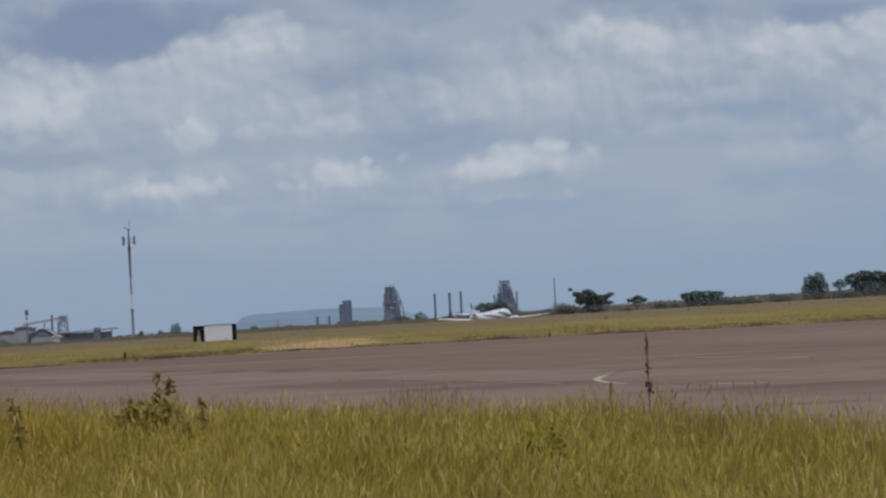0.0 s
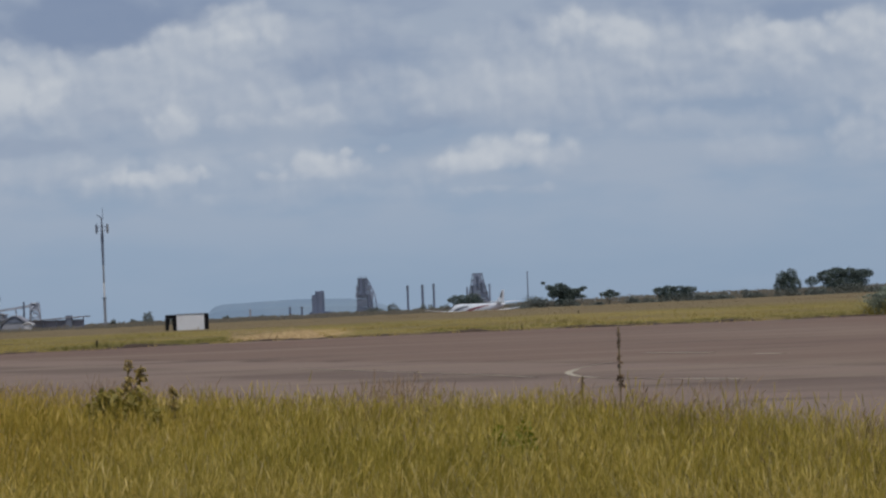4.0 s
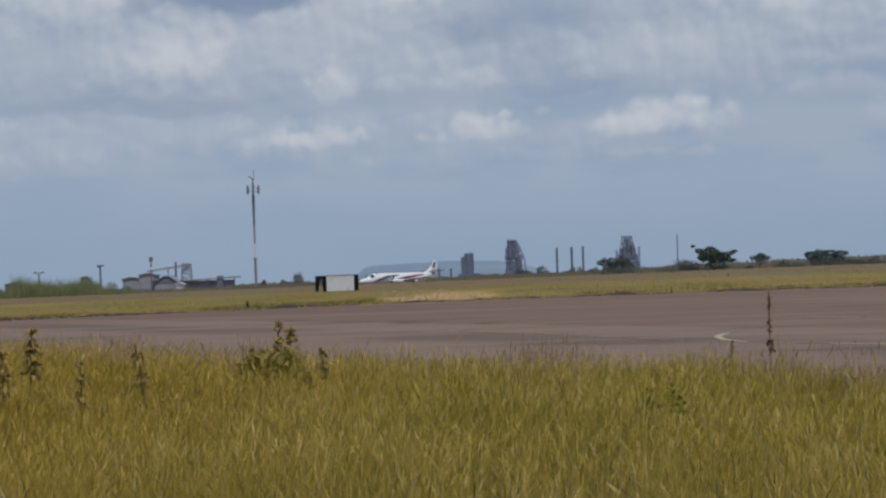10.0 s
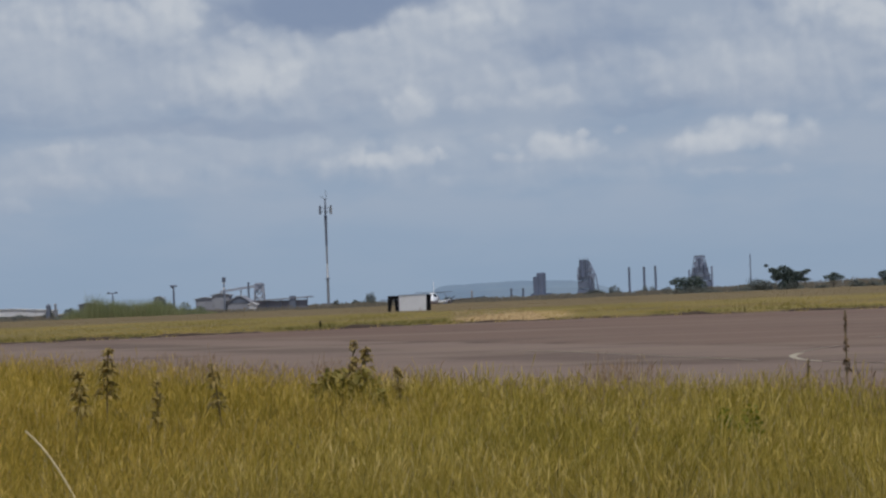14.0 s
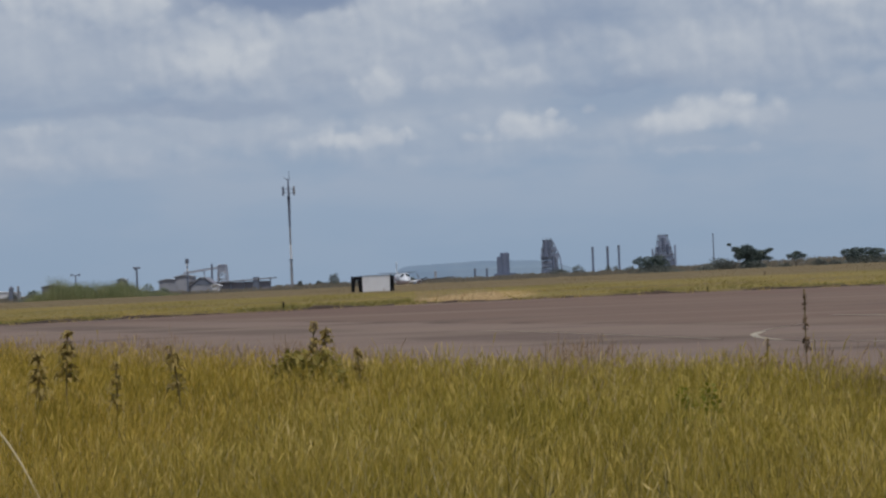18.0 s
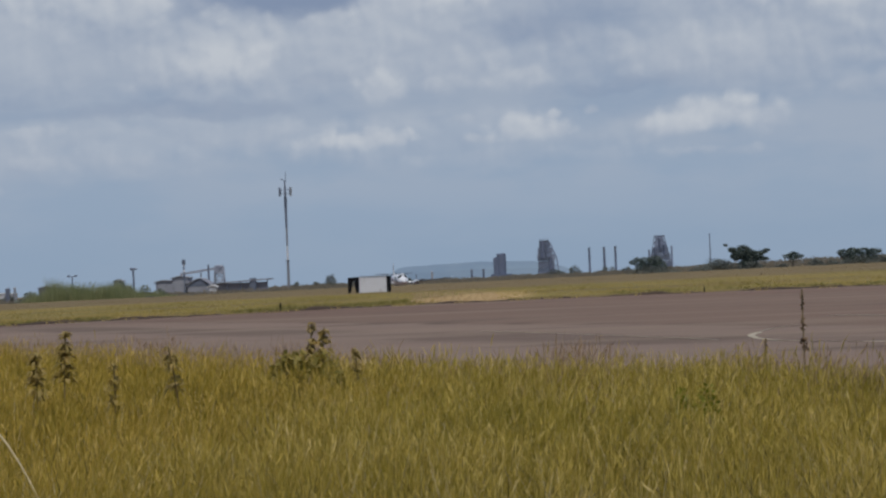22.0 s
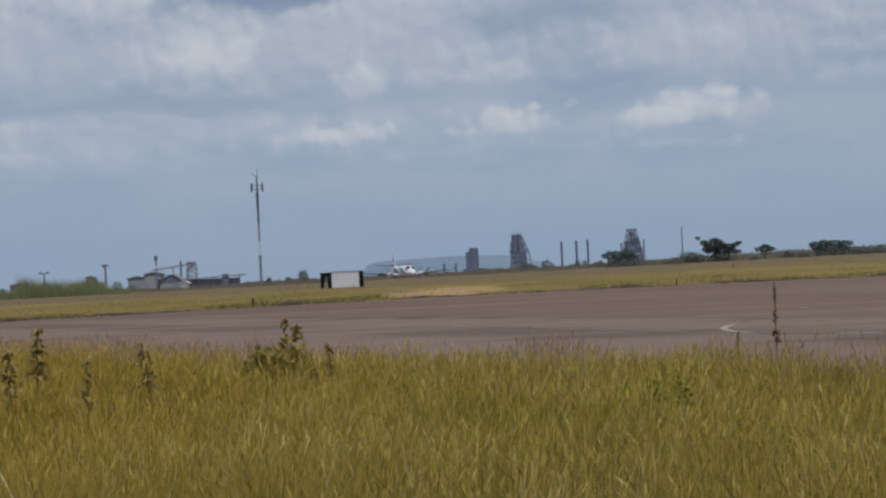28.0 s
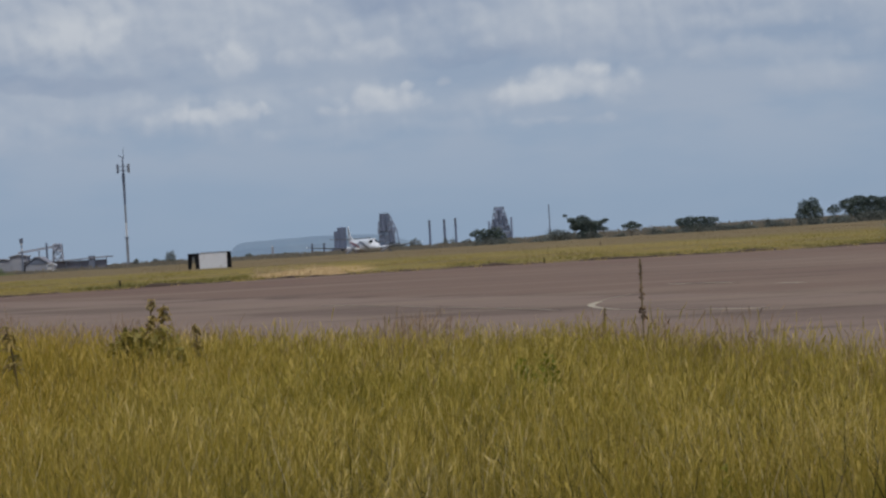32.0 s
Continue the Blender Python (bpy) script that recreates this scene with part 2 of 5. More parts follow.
SOFT_BANKS = [
    (-10.07, 4.68, 1.53, 0.31, 0.6, 0.5), (-6.1, 5.19, 1.08, 0.46, 0.6, 0.5), (-5.88, 4.32, 0.72, 0.42, 0.84, 0.85), (-4.35, 4.4, 0.76, 0.23, 0.6, 0.6), (-2.81, 4.57, 0.79, 0.25, 0.68, 0.7),
    (-0.63, 5.24, 0.95, 0.33, 0.52, 0.5), (-6.42, 3.23, 1.15, 0.22, 0.92, 0.9), (-13.88, 3.59, 1.21, 0.18, 0.62, 0.6), (-3.56, 3.15, 0.7, 0.15, 0.6, 0.6), (-4.05, 3.62, 0.48, 0.15, 0.5, 0.5),
    (2.55, 3.35, 0.85, 0.46, 0.72, 0.8), (4.76, 5.55, 3.82, 1.02, 0.55, 0.75), (5.87, 4.68, 1.59, 0.33, 0.58, 0.6),
]
TOWERS = [
    (-12.54, 6.33, 2.42, 0.79, 0.66, 0.8), (-11.14, 6.68, 0.75, 0.7, 0.95, 0.85), (-9.1, 5.24, 1.05, 0.76, 0.95, 0.92), (-4.15, 6.52, 1.08, 0.57, 0.74, 0.75), (1.66, 3.50, 1.18, 0.56, 0.86, 0.92),
    (4.46, 5.96, 0.61, 0.53, 0.92, 0.75), (7.8, 5.59, 1.34, 0.59, 0.78, 0.8), (9.93, 5.69, 1.21, 0.7, 0.86, 0.75), (9.58, 3.4, 0.79, 0.66, 0.62, 0.65),
]
PUFFS = [
    (-9.14, 5.84, 1.34, 0.48, 0.56, 0.7), (-5.31, 6.18, 1.53, 0.5, 0.76, 0.88), (-6.72, 5.82, 1.08, 0.38, 0.56, 0.8), (-2.47, 3.3, 1.08, 0.34, 0.92, 0.92), (-1.13, 3.71, 0.25, 0.18, 0.62, 0.7),
    (-1.98, 3.61, 0.18, 0.15, 0.8, 0.7), (0.78, 3.27, 0.95, 0.33, 0.80, 0.85), (3.2, 6.18, 0.53, 0.48, 0.95, 0.8),
]

SKY = sky_material()
WHITE = surface("white_paint", (0.79, 0.81, 0.83), (0.73, 0.75, 0.78), 0.32, 0, 0.5, 6, 0.03)
# headframe steel, lightened to stand for the haze before it
HAZE_STEEL = surface("steel_paled_by_haze", (0.30, 0.33, 0.40), (0.36, 0.38, 0.44), 0.8, 0.0, 0.3, 2, 0.1)
# distance haze is mixed into this wall colour, hence the paler tone
HAZE_WALL = surface("plaster_wall_paled_by_haze", (0.30, 0.31, 0.345), (0.25, 0.262, 0.30), 0.85, 0, 0.3, 2, 0.1, (0.21, 0.215, 0.24))
GREY_PAINT = surface("grey_stripe_paint", (0.10, 0.105, 0.12), (0.13, 0.13, 0.14), 0.35, 0, 0.5, 6, 0.02)
RED_PAINT = surface("dark_red_paint", (0.24, 0.05, 0.05), (0.19, 0.045, 0.05), 0.35, 0, 0.5, 6, 0.02)
DEICE = surface("black_rubber", (0.03, 0.03, 0.033), (0.045, 0.045, 0.05), 0.6, 0, 2, 20, 0.05)
GLASS = surface("dark_cockpit_glass", (0.02, 0.025, 0.03), (0.03, 0.035, 0.04), 0.12, 0, 2, 8, 0.0)
METAL = surface("bare_metal", (0.45, 0.45, 0.46), (0.36, 0.36, 0.37), 0.4, 0.8, 2, 12, 0.05)
# blued and lightened for haze on far poles and towers; aircraft parts share it
DARK_METAL = surface("dark_weathered_steel_in_haze", (0.115, 0.14, 0.19), (0.155, 0.18, 0.235), 0.65, 0.2, 0.5, 4, 0.1)
TYRE = surface("tyre_rubber", (0.02, 0.02, 0.02), (0.035, 0.035, 0.035), 0.8, 0, 3, 25, 0.1)
GALV = surface("galvanised_steel", (0.30, 0.31, 0.33), (0.22, 0.23, 0.25), 0.5, 0.35, 0.4, 3, 0.08)
PALE_BAND = surface("pale_mast_paint", (0.66, 0.67, 0.69), (0.58, 0.59, 0.61), 0.5, 0, 0.4, 3, 0.05)
PANEL = surface("weathered_white_board", (0.67, 0.675, 0.70), (0.59, 0.60, 0.625), 0.6, 0, 0.5, 7, 0.1, (0.40, 0.37, 0.34))
BLACK = surface("black_painted_board", (0.006, 0.006, 0.008), (0.011, 0.011, 0.013), 0.9, 0, 0.7, 8, 0.1)
BLACK.node_tree.nodes["Principled BSDF"].inputs["Specular IOR Level"].default_value = 0.1
# far plant: the bluish distance haze is put into these base colours
CONCRETE = surface("stained_concrete_in_haze", (0.14, 0.17, 0.25), (0.11, 0.138, 0.205), 0.85, 0, 0.12, 1.2, 0.3, (0.115, 0.125, 0.175))
PLANT_STEEL = surface("stained_plant_steel_in_haze", (0.19, 0.23, 0.325), (0.24, 0.28, 0.375), 0.85, 0.0, 0.13, 0.9, 0.2, (0.125, 0.15, 0.215))
# roof and wall tones carry the bluish haze over the far buildings
ROOF = surface("sheet_roof_in_haze", (0.215, 0.225, 0.265), (0.27, 0.275, 0.31), 0.7, 0.0, 0.3, 3, 0.1, (0.17, 0.155, 0.17))
WALL = surface("grey_plaster_wall", (0.235, 0.235, 0.272), (0.19, 0.192, 0.23), 0.85, 0, 0.4, 3, 0.1, (0.16, 0.15, 0.165))
BARK = surface("bark", (0.07, 0.06, 0.05), (0.11, 0.095, 0.08), 0.9, 0, 2, 12, 0.4)
# skyline leaves: tones raised and blued to include the haze of distance
LEAF = blade_material("tree_leaves", ((0.062, 0.088, 0.080), (0.081, 0.110, 0.097), (0.103, 0.135, 0.112), (0.126, 0.157, 0.125)), 0.3, 0.3)
BUSH = blade_material("bush_leaves", ((0.11, 0.128, 0.118), (0.142, 0.160, 0.140), (0.175, 0.192, 0.160)), 0.3)
# paled for haze on bushes behind the reeds; the tussock's own grey-green
HAZE_BUSH = blade_material("grey_green_leaves", ((0.19, 0.225, 0.17), (0.24, 0.275, 0.21), (0.29, 0.315, 0.25)), 0.4)
REED = blade_material("green_reeds", ((0.20, 0.235, 0.095), (0.255, 0.28, 0.12), (0.31, 0.32, 0.15), (0.36, 0.335, 0.18)), 0.45)
GRASS = blade_material("grass_leaves", ((0.057, 0.0616, 0.007), (0.141, 0.131, 0.012), (0.274, 0.209, 0.020), (0.50, 0.340, 0.057)), 0.4, 0.4, 0.35, True, 2.6)
HEADS = blade_material("ripe_seed_heads", ((0.18, 0.149, 0.0140), (0.35, 0.272, 0.0290), (0.575, 0.420, 0.080), (0.92, 0.72, 0.315)), 0.35, 0.4, 0.45, True, 2.6)
EDGE_STEM = blade_material("reddish_seed_stems", ((0.20, 0.115, 0.06), (0.30, 0.19, 0.10), (0.42, 0.29, 0.16), (0.56, 0.43, 0.27)), 0.35, 0.5, 0.6)
VERGE = blade_material("verge_grass", ((0.19, 0.172, 0.034), (0.32, 0.258, 0.055), (0.46, 0.35, 0.088), (0.60, 0.455, 0.16)), 0.5, 0.07, 0.10, False, 0.0, (1.0, 0.16, 1.0), (270, 335, (0.225, 0.165, 0.095)))
GREEN = blade_material("green_verge_clumps", ((0.12, 0.115, 0.024), (0.18, 0.165, 0.034), (0.25, 0.21, 0.05)), 0.3, 0.1, 0.3, False, 0.0, (1.0, 0.2, 1.0))
SCRUB = blade_material("dry_scrub", ((0.15, 0.145, 0.115), (0.185, 0.17, 0.13), (0.22, 0.19, 0.14), (0.26, 0.215, 0.155)), 0.3)
DRY = blade_material("dry_straw", ((0.36, 0.25, 0.13), (0.48, 0.345, 0.19), (0.60, 0.455, 0.27)), 0.3, 0.2, 0.3, False, 0.0, (1.0, 0.15, 1.0))
WEED = blade_material("dark_weed_leaves", ((0.25, 0.19, 0.065), (0.42, 0.32, 0.105), (0.60, 0.45, 0.17)), 0.5)
BROWN_WEED = blade_material("dry_brown_weed_leaves", ((0.14, 0.09, 0.045), (0.21, 0.14, 0.07), (0.30, 0.21, 0.11)), 0.4)
DARK_BLADE = blade_material("withered_dark_leaves", ((0.035, 0.03, 0.010), (0.06, 0.055, 0.014), (0.09, 0.08, 0.02)), 0.2)
HERB = blade_material("fresh_green_herb", ((0.14, 0.155, 0.010), (0.23, 0.235, 0.016), (0.34, 0.32, 0.030)), 0.45)
MOUND = blade_material("olive_bush_leaves", ((0.20, 0.185, 0.035), (0.32, 0.26, 0.055), (0.46, 0.34, 0.10)), 0.45)
WEED_STEM = surface("brown_weed_stem", (0.26, 0.19, 0.075), (0.18, 0.13, 0.05), 0.8, 0, 2, 20, 0.2)
STRAW = surface("pale_dry_stalk", (0.66, 0.55, 0.33), (0.52, 0.42, 0.24), 0.7, 0, 2, 20, 0.1)
SOIL = surface("dark_edge_soil", (0.050, 0.033, 0.024), (0.075, 0.050, 0.036), 0.95, 0, 0.3, 4, 0.3)
LINE = surface("worn_line_paint", (0.47, 0.41, 0.30), (0.36, 0.31, 0.23), 0.95, 0, 0.8, 4, 0.0, (0.25, 0.20, 0.15))


def asphalt_material():
    """Old asphalt in lanes: dark reddish far lanes, a paler worn lane, dark rubbered streaks."""
    m, n, l = nodes_of("old_reddish_asphalt")
    b = n["Principled BSDF"]
    lanes, wob = along_y(n, l), noise_node(n, l, 0.25, 5.0, 0.65)
    # lanes run askew: x times 2.2 plus y is constant along them
    across, mv = n.new("ShaderNodeMath"), n.new("ShaderNodeMath")
    across.operation = mv.operation = "MULTIPLY_ADD"
    across.inputs[1].default_value, mv.inputs[1].default_value = 2.2, 9.0
    l.new(lanes[0], across.inputs[0])
    l.new(lanes[1], across.inputs[2])
    l.new(wob, mv.inputs[0])
    l.new(across.outputs[0], mv.inputs[2])
    base = mixed(n, l, ranged(n, l, mv.outputs[0], 86.0, 91.0), (0.255, 0.185, 0.145), (0.188, 0.118, 0.088))
    base = mixed(n, l, ranged(n, l, mv.outputs[0], 128.0, 168.0, 0.0, 0.7), base, (0.235, 0.165, 0.127))
    base = mixed(n, l, ranged(n, l, noise_node(n, l, 0.05, 5.0, 0.6, (0.3, 1, 1)), 0.35, 0.65, 0.0, 0.3), base, (0.19, 0.132, 0.098))
    # reddish dust lies along the far verge
    dust = n.new("ShaderNodeMath")
    dust.operation = "MULTIPLY_ADD"
    dust.inputs[1].default_value = 50.0
    l.new(noise_node(n, l, 0.04, 5.0, 0.6, (1, 0.4, 1)), dust.inputs[0])
    l.new(lanes[1], dust.inputs[2])
    base = mixed(n, l, ranged(n, l, dust.outputs[0], 140.0, 200.0, 0.0, 0.75), base, (0.165, 0.088, 0.063))
    worn = mixed(n, l, ranged(n, l, mv.outputs[0], 73.0, 77.0), (1, 1, 1), (0, 0, 0))
    worn = mixed(n, l, ranged(n, l, mv.outputs[0], 62.5, 66.5), (0, 0, 0), worn)
    base = mixed(n, l, mixed(n, l, ranged(n, l, noise_node(n, l, 0.1, 5.0, 0.6, (0.6, 1, 1)), 0.35, 0.6), (0, 0, 0), worn), base, (0.125, 0.085, 0.068))
    joint = mixed(n, l, ranged(n, l, mv.outputs[0], 86.5, 88.5), (0, 0, 0), (1, 1, 1))
    joint = mixed(n, l, ranged(n, l, mv.outputs[0], 89.0, 93.0), joint, (0, 0, 0))
    base = mixed(n, l, mixed(n, l, ranged(n, l, noise_node(n, l, 0.2, 4.0, 0.6), 0.42, 0.6), (0, 0, 0), joint), base, (0.075, 0.046, 0.036))
    streak = ranged(n, l, noise_node(n, l, 0.12, 8.0, 0.72, (0.22, 1, 1)), 0.48, 0.62, 0.0, 0.7)
    base = mixed(n, l, streak, base, (0.27, 0.205, 0.148))
    seam = ranged(n, l, noise_node(n, l, 0.15, 8.0, 0.75, (0.24, 1, 1)), 0.53, 0.65, 0.0, 0.85)
    base = mixed(n, l, seam, base, (0.085, 0.054, 0.044))
    grain = noise_node(n, l, 9.0, 7.0, 0.75)
    base = mixed(n, l, 0.35, base, mixed(n, l, grain, (0.06, 0.043, 0.034), (0.26, 0.20, 0.155)))
    l.new(base, b.inputs["Base Color"])
    b.inputs["Roughness"].default_value = 0.95
    b.inputs["Specular IOR Level"].default_value = 0.2
    bp = n.new("ShaderNodeBump")
    bp.inputs["Strength"].default_value, bp.inputs["Distance"].default_value = 0.25, 0.02
    l.new(grain, bp.inputs["Height"])
    l.new(bp.outputs[0], b.inputs["Normal"])
    return m


def ground_material():
    m, n, l = nodes_of("savanna_ground")
    b = n["Principled BSDF"]
    base = mixed(n, l, ranged(n, l, noise_node(n, l, 0.06, 6.0, 0.6, (0.5, 1, 1)), 0.35, 0.65), (0.185, 0.155, 0.042), (0.285, 0.22, 0.075))
    brown = ranged(n, l, noise_node(n, l, 0.02, 5.0, 0.6, (0.4, 1, 1)), 0.45, 0.62, 0.0, 0.8)
    base = mixed(n, l, brown, base, (0.17, 0.115, 0.065))
    # brown scrubland past the runway, straw where the verge is mown
    where = along_y(n, l)
    edge = n.new("ShaderNodeMath")
    edge.operation = "MULTIPLY_ADD"
    edge.inputs[1].default_value = 120.0
    l.new(noise_node(n, l, 0.06, 4.0, 0.6, (1, 0.15, 1)), edge.inputs[0])
    l.new(where[1], edge.inputs[2])
    base = mixed(n, l, ranged(n, l, edge.outputs[0], 335.0, 400.0), base, mixed(n, l, noise_node(n, l, 0.05, 6.0, 0.6, (0.4, 0.4, 1)), (0.15, 0.115, 0.075), (0.23, 0.17, 0.105)))
    mp, ln = n.new("ShaderNodeMapping"), n.new("ShaderNodeVectorMath")
    mp.inputs["Location"].default_value, mp.inputs["Scale"].default_value = (12.0 / 5.0, -212 / 42, 0), (1 / 5.0, 1 / 42, 0)
    co = n.new("ShaderNodeTexCoord")
    l.new(co.outputs["Object"], mp.inputs[0])
    ln.operation = "LENGTH"
    l.new(mp.outputs[0], ln.inputs[0])
    base = mixed(n, l, ranged(n, l, ln.outputs[1], 1.1, 0.75), base, (0.54, 0.375, 0.185))
    grain = noise_node(n, l, 3.0, 7.0, 0.7)
    base = mixed(n, l, 0.3, base, mixed(n, l, grain, (0.07, 0.06, 0.02), (0.32, 0.25, 0.11)))
    l.new(base, b.inputs["Base Color"])
    b.inputs["Roughness"].default_value = 1.0
    b.inputs["Specular IOR Level"].default_value = 0.1
    bp = n.new("ShaderNodeBump")
    bp.inputs["Strength"].default_value, bp.inputs["Distance"].default_value = 0.6, 0.1
    l.new(grain, bp.inputs["Height"])
    l.new(bp.outputs[0], b.inputs["Normal"])
    return m


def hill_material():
    """A mesa so far off that its surface is given a blue glow for the air before it."""
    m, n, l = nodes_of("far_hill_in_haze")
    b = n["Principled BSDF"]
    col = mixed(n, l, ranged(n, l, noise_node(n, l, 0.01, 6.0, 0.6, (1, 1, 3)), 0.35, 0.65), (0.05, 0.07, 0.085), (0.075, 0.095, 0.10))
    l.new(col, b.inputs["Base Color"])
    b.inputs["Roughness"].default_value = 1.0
    # haze as even blue emission of the hill itself
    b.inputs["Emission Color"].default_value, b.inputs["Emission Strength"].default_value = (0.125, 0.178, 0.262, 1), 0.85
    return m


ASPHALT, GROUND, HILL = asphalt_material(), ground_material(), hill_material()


# ---- builders ----
def mesh_of(name, bm, material, smooth=False):
    me = bpy.data.meshes.new(name)
    bm.normal_update()
    bm.to_mesh(me)
    bm.free()
    for mt in material if isinstance(material, (list, tuple)) else [material]:
        me.materials.append(mt)
    if smooth:
        for p in me.polygons:
            p.use_smooth = True
    return me


def part(name, bm, material, parent=None, label="", smooth=False):
    ob = new(name, mesh_of(name, bm, material, smooth))
    ob.parent = parent
    if label:
        ob["label"] = label
    return ob


def thing(name, m, label, category, group="", kind=""):
    ob = new(name)
    ob.matrix_world = m
    return tagged(ob, label, category, group, kind)


def box(bm, x0, x1, y0, y1, z0, z1, bevel=0.0):
    made = bmesh.ops.create_cube(bm, size=1.0, matrix=Matrix.Translation(((x0 + x1) / 2, (y0 + y1) / 2, (z0 + z1) / 2)) @ Matrix.Diagonal((x1 - x0, y1 - y0, z1 - z0, 1)))
    if bevel:
        edges = {e for v in made["verts"] for e in v.link_edges}
        bmesh.ops.bevel(bm, geom=list(edges), offset=bevel, segments=2, affect="EDGES")
    return bm


def tube(bm, p, q, r, r2=None, sides=8):
    p, q = Vector(p), Vector(q)
    d = q - p
    m = Matrix.Translation((p + q) / 2) @ d.to_track_quat("Z", "Y").to_matrix().to_4x4()
    bmesh.ops.create_cone(bm, cap_ends=True, segments=sides, radius1=r, radius2=r if r2 is None else r2, depth=d.length, matrix=m)
    return bm


def loft(bm, rings, close=True):
    """Skin a row of rings, each a list of points."""
    rows = [[bm.verts.new(p) for p in ring] for ring in rings]
    k = len(rows[0])
    for a, b in zip(rows, rows[1:]):
        for i in range(k):
            bm.faces.new((a[i], a[(i + 1) % k], b[(i + 1) % k], b[i]))
    if close:
        bm.faces.new(rows[0][::-1])
        bm.faces.new(rows[-1])
    return bm


def oval(y, cx, cz, rx, rz, sides=20, lift=0.0):
    return [(cx + rx * math.cos(t), y, cz + rz * math.sin(t) + lift * max(0.0, math.sin(t)))
            for t in (2 * math.pi * i / sides for i in range(sides))]


def raw(name, verts, faces, material, parent=None):
    """A mesh from arrays: verts (n, 3), faces (m, 3 or 4)."""
    me = bpy.data.meshes.new(name)
    verts, faces = np.asarray(verts, np.float32), np.asarray(faces, np.int32)
    k = faces.shape[1]
    me.vertices.add(len(verts))
    me.vertices.foreach_set("co", verts.ravel())
    me.loops.add(faces.size)
    me.loops.foreach_set("vertex_index", faces.ravel())
    me.polygons.add(len(faces))
    me.polygons.foreach_set("loop_start", np.arange(0, faces.size, k, dtype=np.int32))
    me.update(calc_edges=True)
    me.materials.append(material)
    ob = new(name, me)
    ob.parent = parent
    return ob


def ramp(value, points):
    xs, ys = zip(*points)
    return np.interp(value, xs, ys)


SLOPE = ((0, 0.0), (186, 0.0), (300, 0.58), (330, 0.70), (350, 0.9), (374, 1.36), (388, 0.5), (426, 0.5), (447, 0.15), (472, 0.15), (488, 0.9), (530, 1.25), (700, 1.65), (1200, 1.85), (9000, 1.95))


def ground_z(x, y):
    """Height of the ground: flat by the camera, a low swell beyond the apron, then nearly level."""
    dip = 0.45 * ramp(x, ((-36, 0.0), (-27, 0.75), (-20, 0.6), (-13, 0.1), (-8, 0.1), (0, 1.0))) * ramp(y, ((374, 0.0), (388, 1.0), (426, 1.0), (447, 0.0)))
    dip = dip + 1.2 * ramp(x, ((-8, 0.0), (2, 0.5), (9, 1.0), (40, 1.0), (60, 0.0))) * ramp(y, ((390, 0.0), (397, 0.42), (401, 0.35), (406, 0.2), (414, 1.0), (420, 0.85), (426, 0.55), (441, 0.3), (447, 0.0)))
    return ramp(y, SLOPE) + 0.006 * np.clip(x, -160, 160) * ramp(y, ((186, 0.0), (330, 1.0))) - dip


FIELD_EDGE = ((-60, 92), (-19.4, 72), (-15, 63), (-11, 55), (-7.8, 48.5), (-5.2, 43), (-3.6, 38.5), (-2.2, 35), (-0.7, 34), (1.5, 32), (2.9, 26), (3.6, 22.5), (7, 19), (60, 8))
FAR_EDGE = ((-400, 60), (-120, 112), (-60, 138), (-36, 153), (-25, 168), (-15, 180), (-5, 185), (6, 186), (20, 184), (36, 186), (80, 196), (400, 230))


def field_edge(x):
    return ramp(x, FIELD_EDGE)


def far_edge(x):
    return ramp(x, FAR_EDGE) + 0.9 * np.sin(x * 0.9) + 0.6 * np.sin(x * 2.3 + 1)


# ---- setting ----
def sky_dome():
    r, verts, faces = 4300.0, [], []
    us, vs = 96, 18
    for j in range(vs + 1):
        e = radians(-4 + 26 * j / vs)
        for i in range(us):
            a = 2 * math.pi * i / us
            verts.append((r * math.cos(e) * math.sin(a), r * math.cos(e) * math.cos(a), r * math.sin(e)))
    for j in range(vs):
        for i in range(us):
            k = (i + 1) % us
            faces.append((j * us + i, j * us + k, (j + 1) * us + k, (j + 1) * us + i))
    return tagged(raw("backdrop_sky", verts, faces, SKY), "blue-grey sky with drifting white cumulus banks", "sky", kind="structure")


def ground_sheet():
    xs = np.concatenate([-np.geomspace(4600, 90, 26), np.linspace(-80, 80, 65), np.geomspace(90, 4600, 26)])
    ys = np.concatenate([-np.geomspace(4600, 20, 16), np.linspace(-10, 180, 39), np.linspace(184, 560, 189), np.geomspace(580, 4600, 24)])
    gx, gy = np.meshgrid(xs, ys)
    rng = np.random.default_rng(3)
    gz = ground_z(gx, gy) + rng.normal(0, 0.010, gx.shape) * ((gy > 190) & (gy < 384))
    verts = np.stack([gx, gy, gz], -1).reshape(-1, 3)
    nx = len(xs)
    j, i = np.meshgrid(np.arange(len(ys) - 1), np.arange(nx - 1), indexing="ij")
    k = (j * nx + i).ravel()
    faces = np.stack([k, k + 1, k + nx + 1, k + nx], 1)
    return tagged(raw("ground", verts, faces, GROUND), "dry olive and tan savanna grassland ground", "ground", kind="structure")


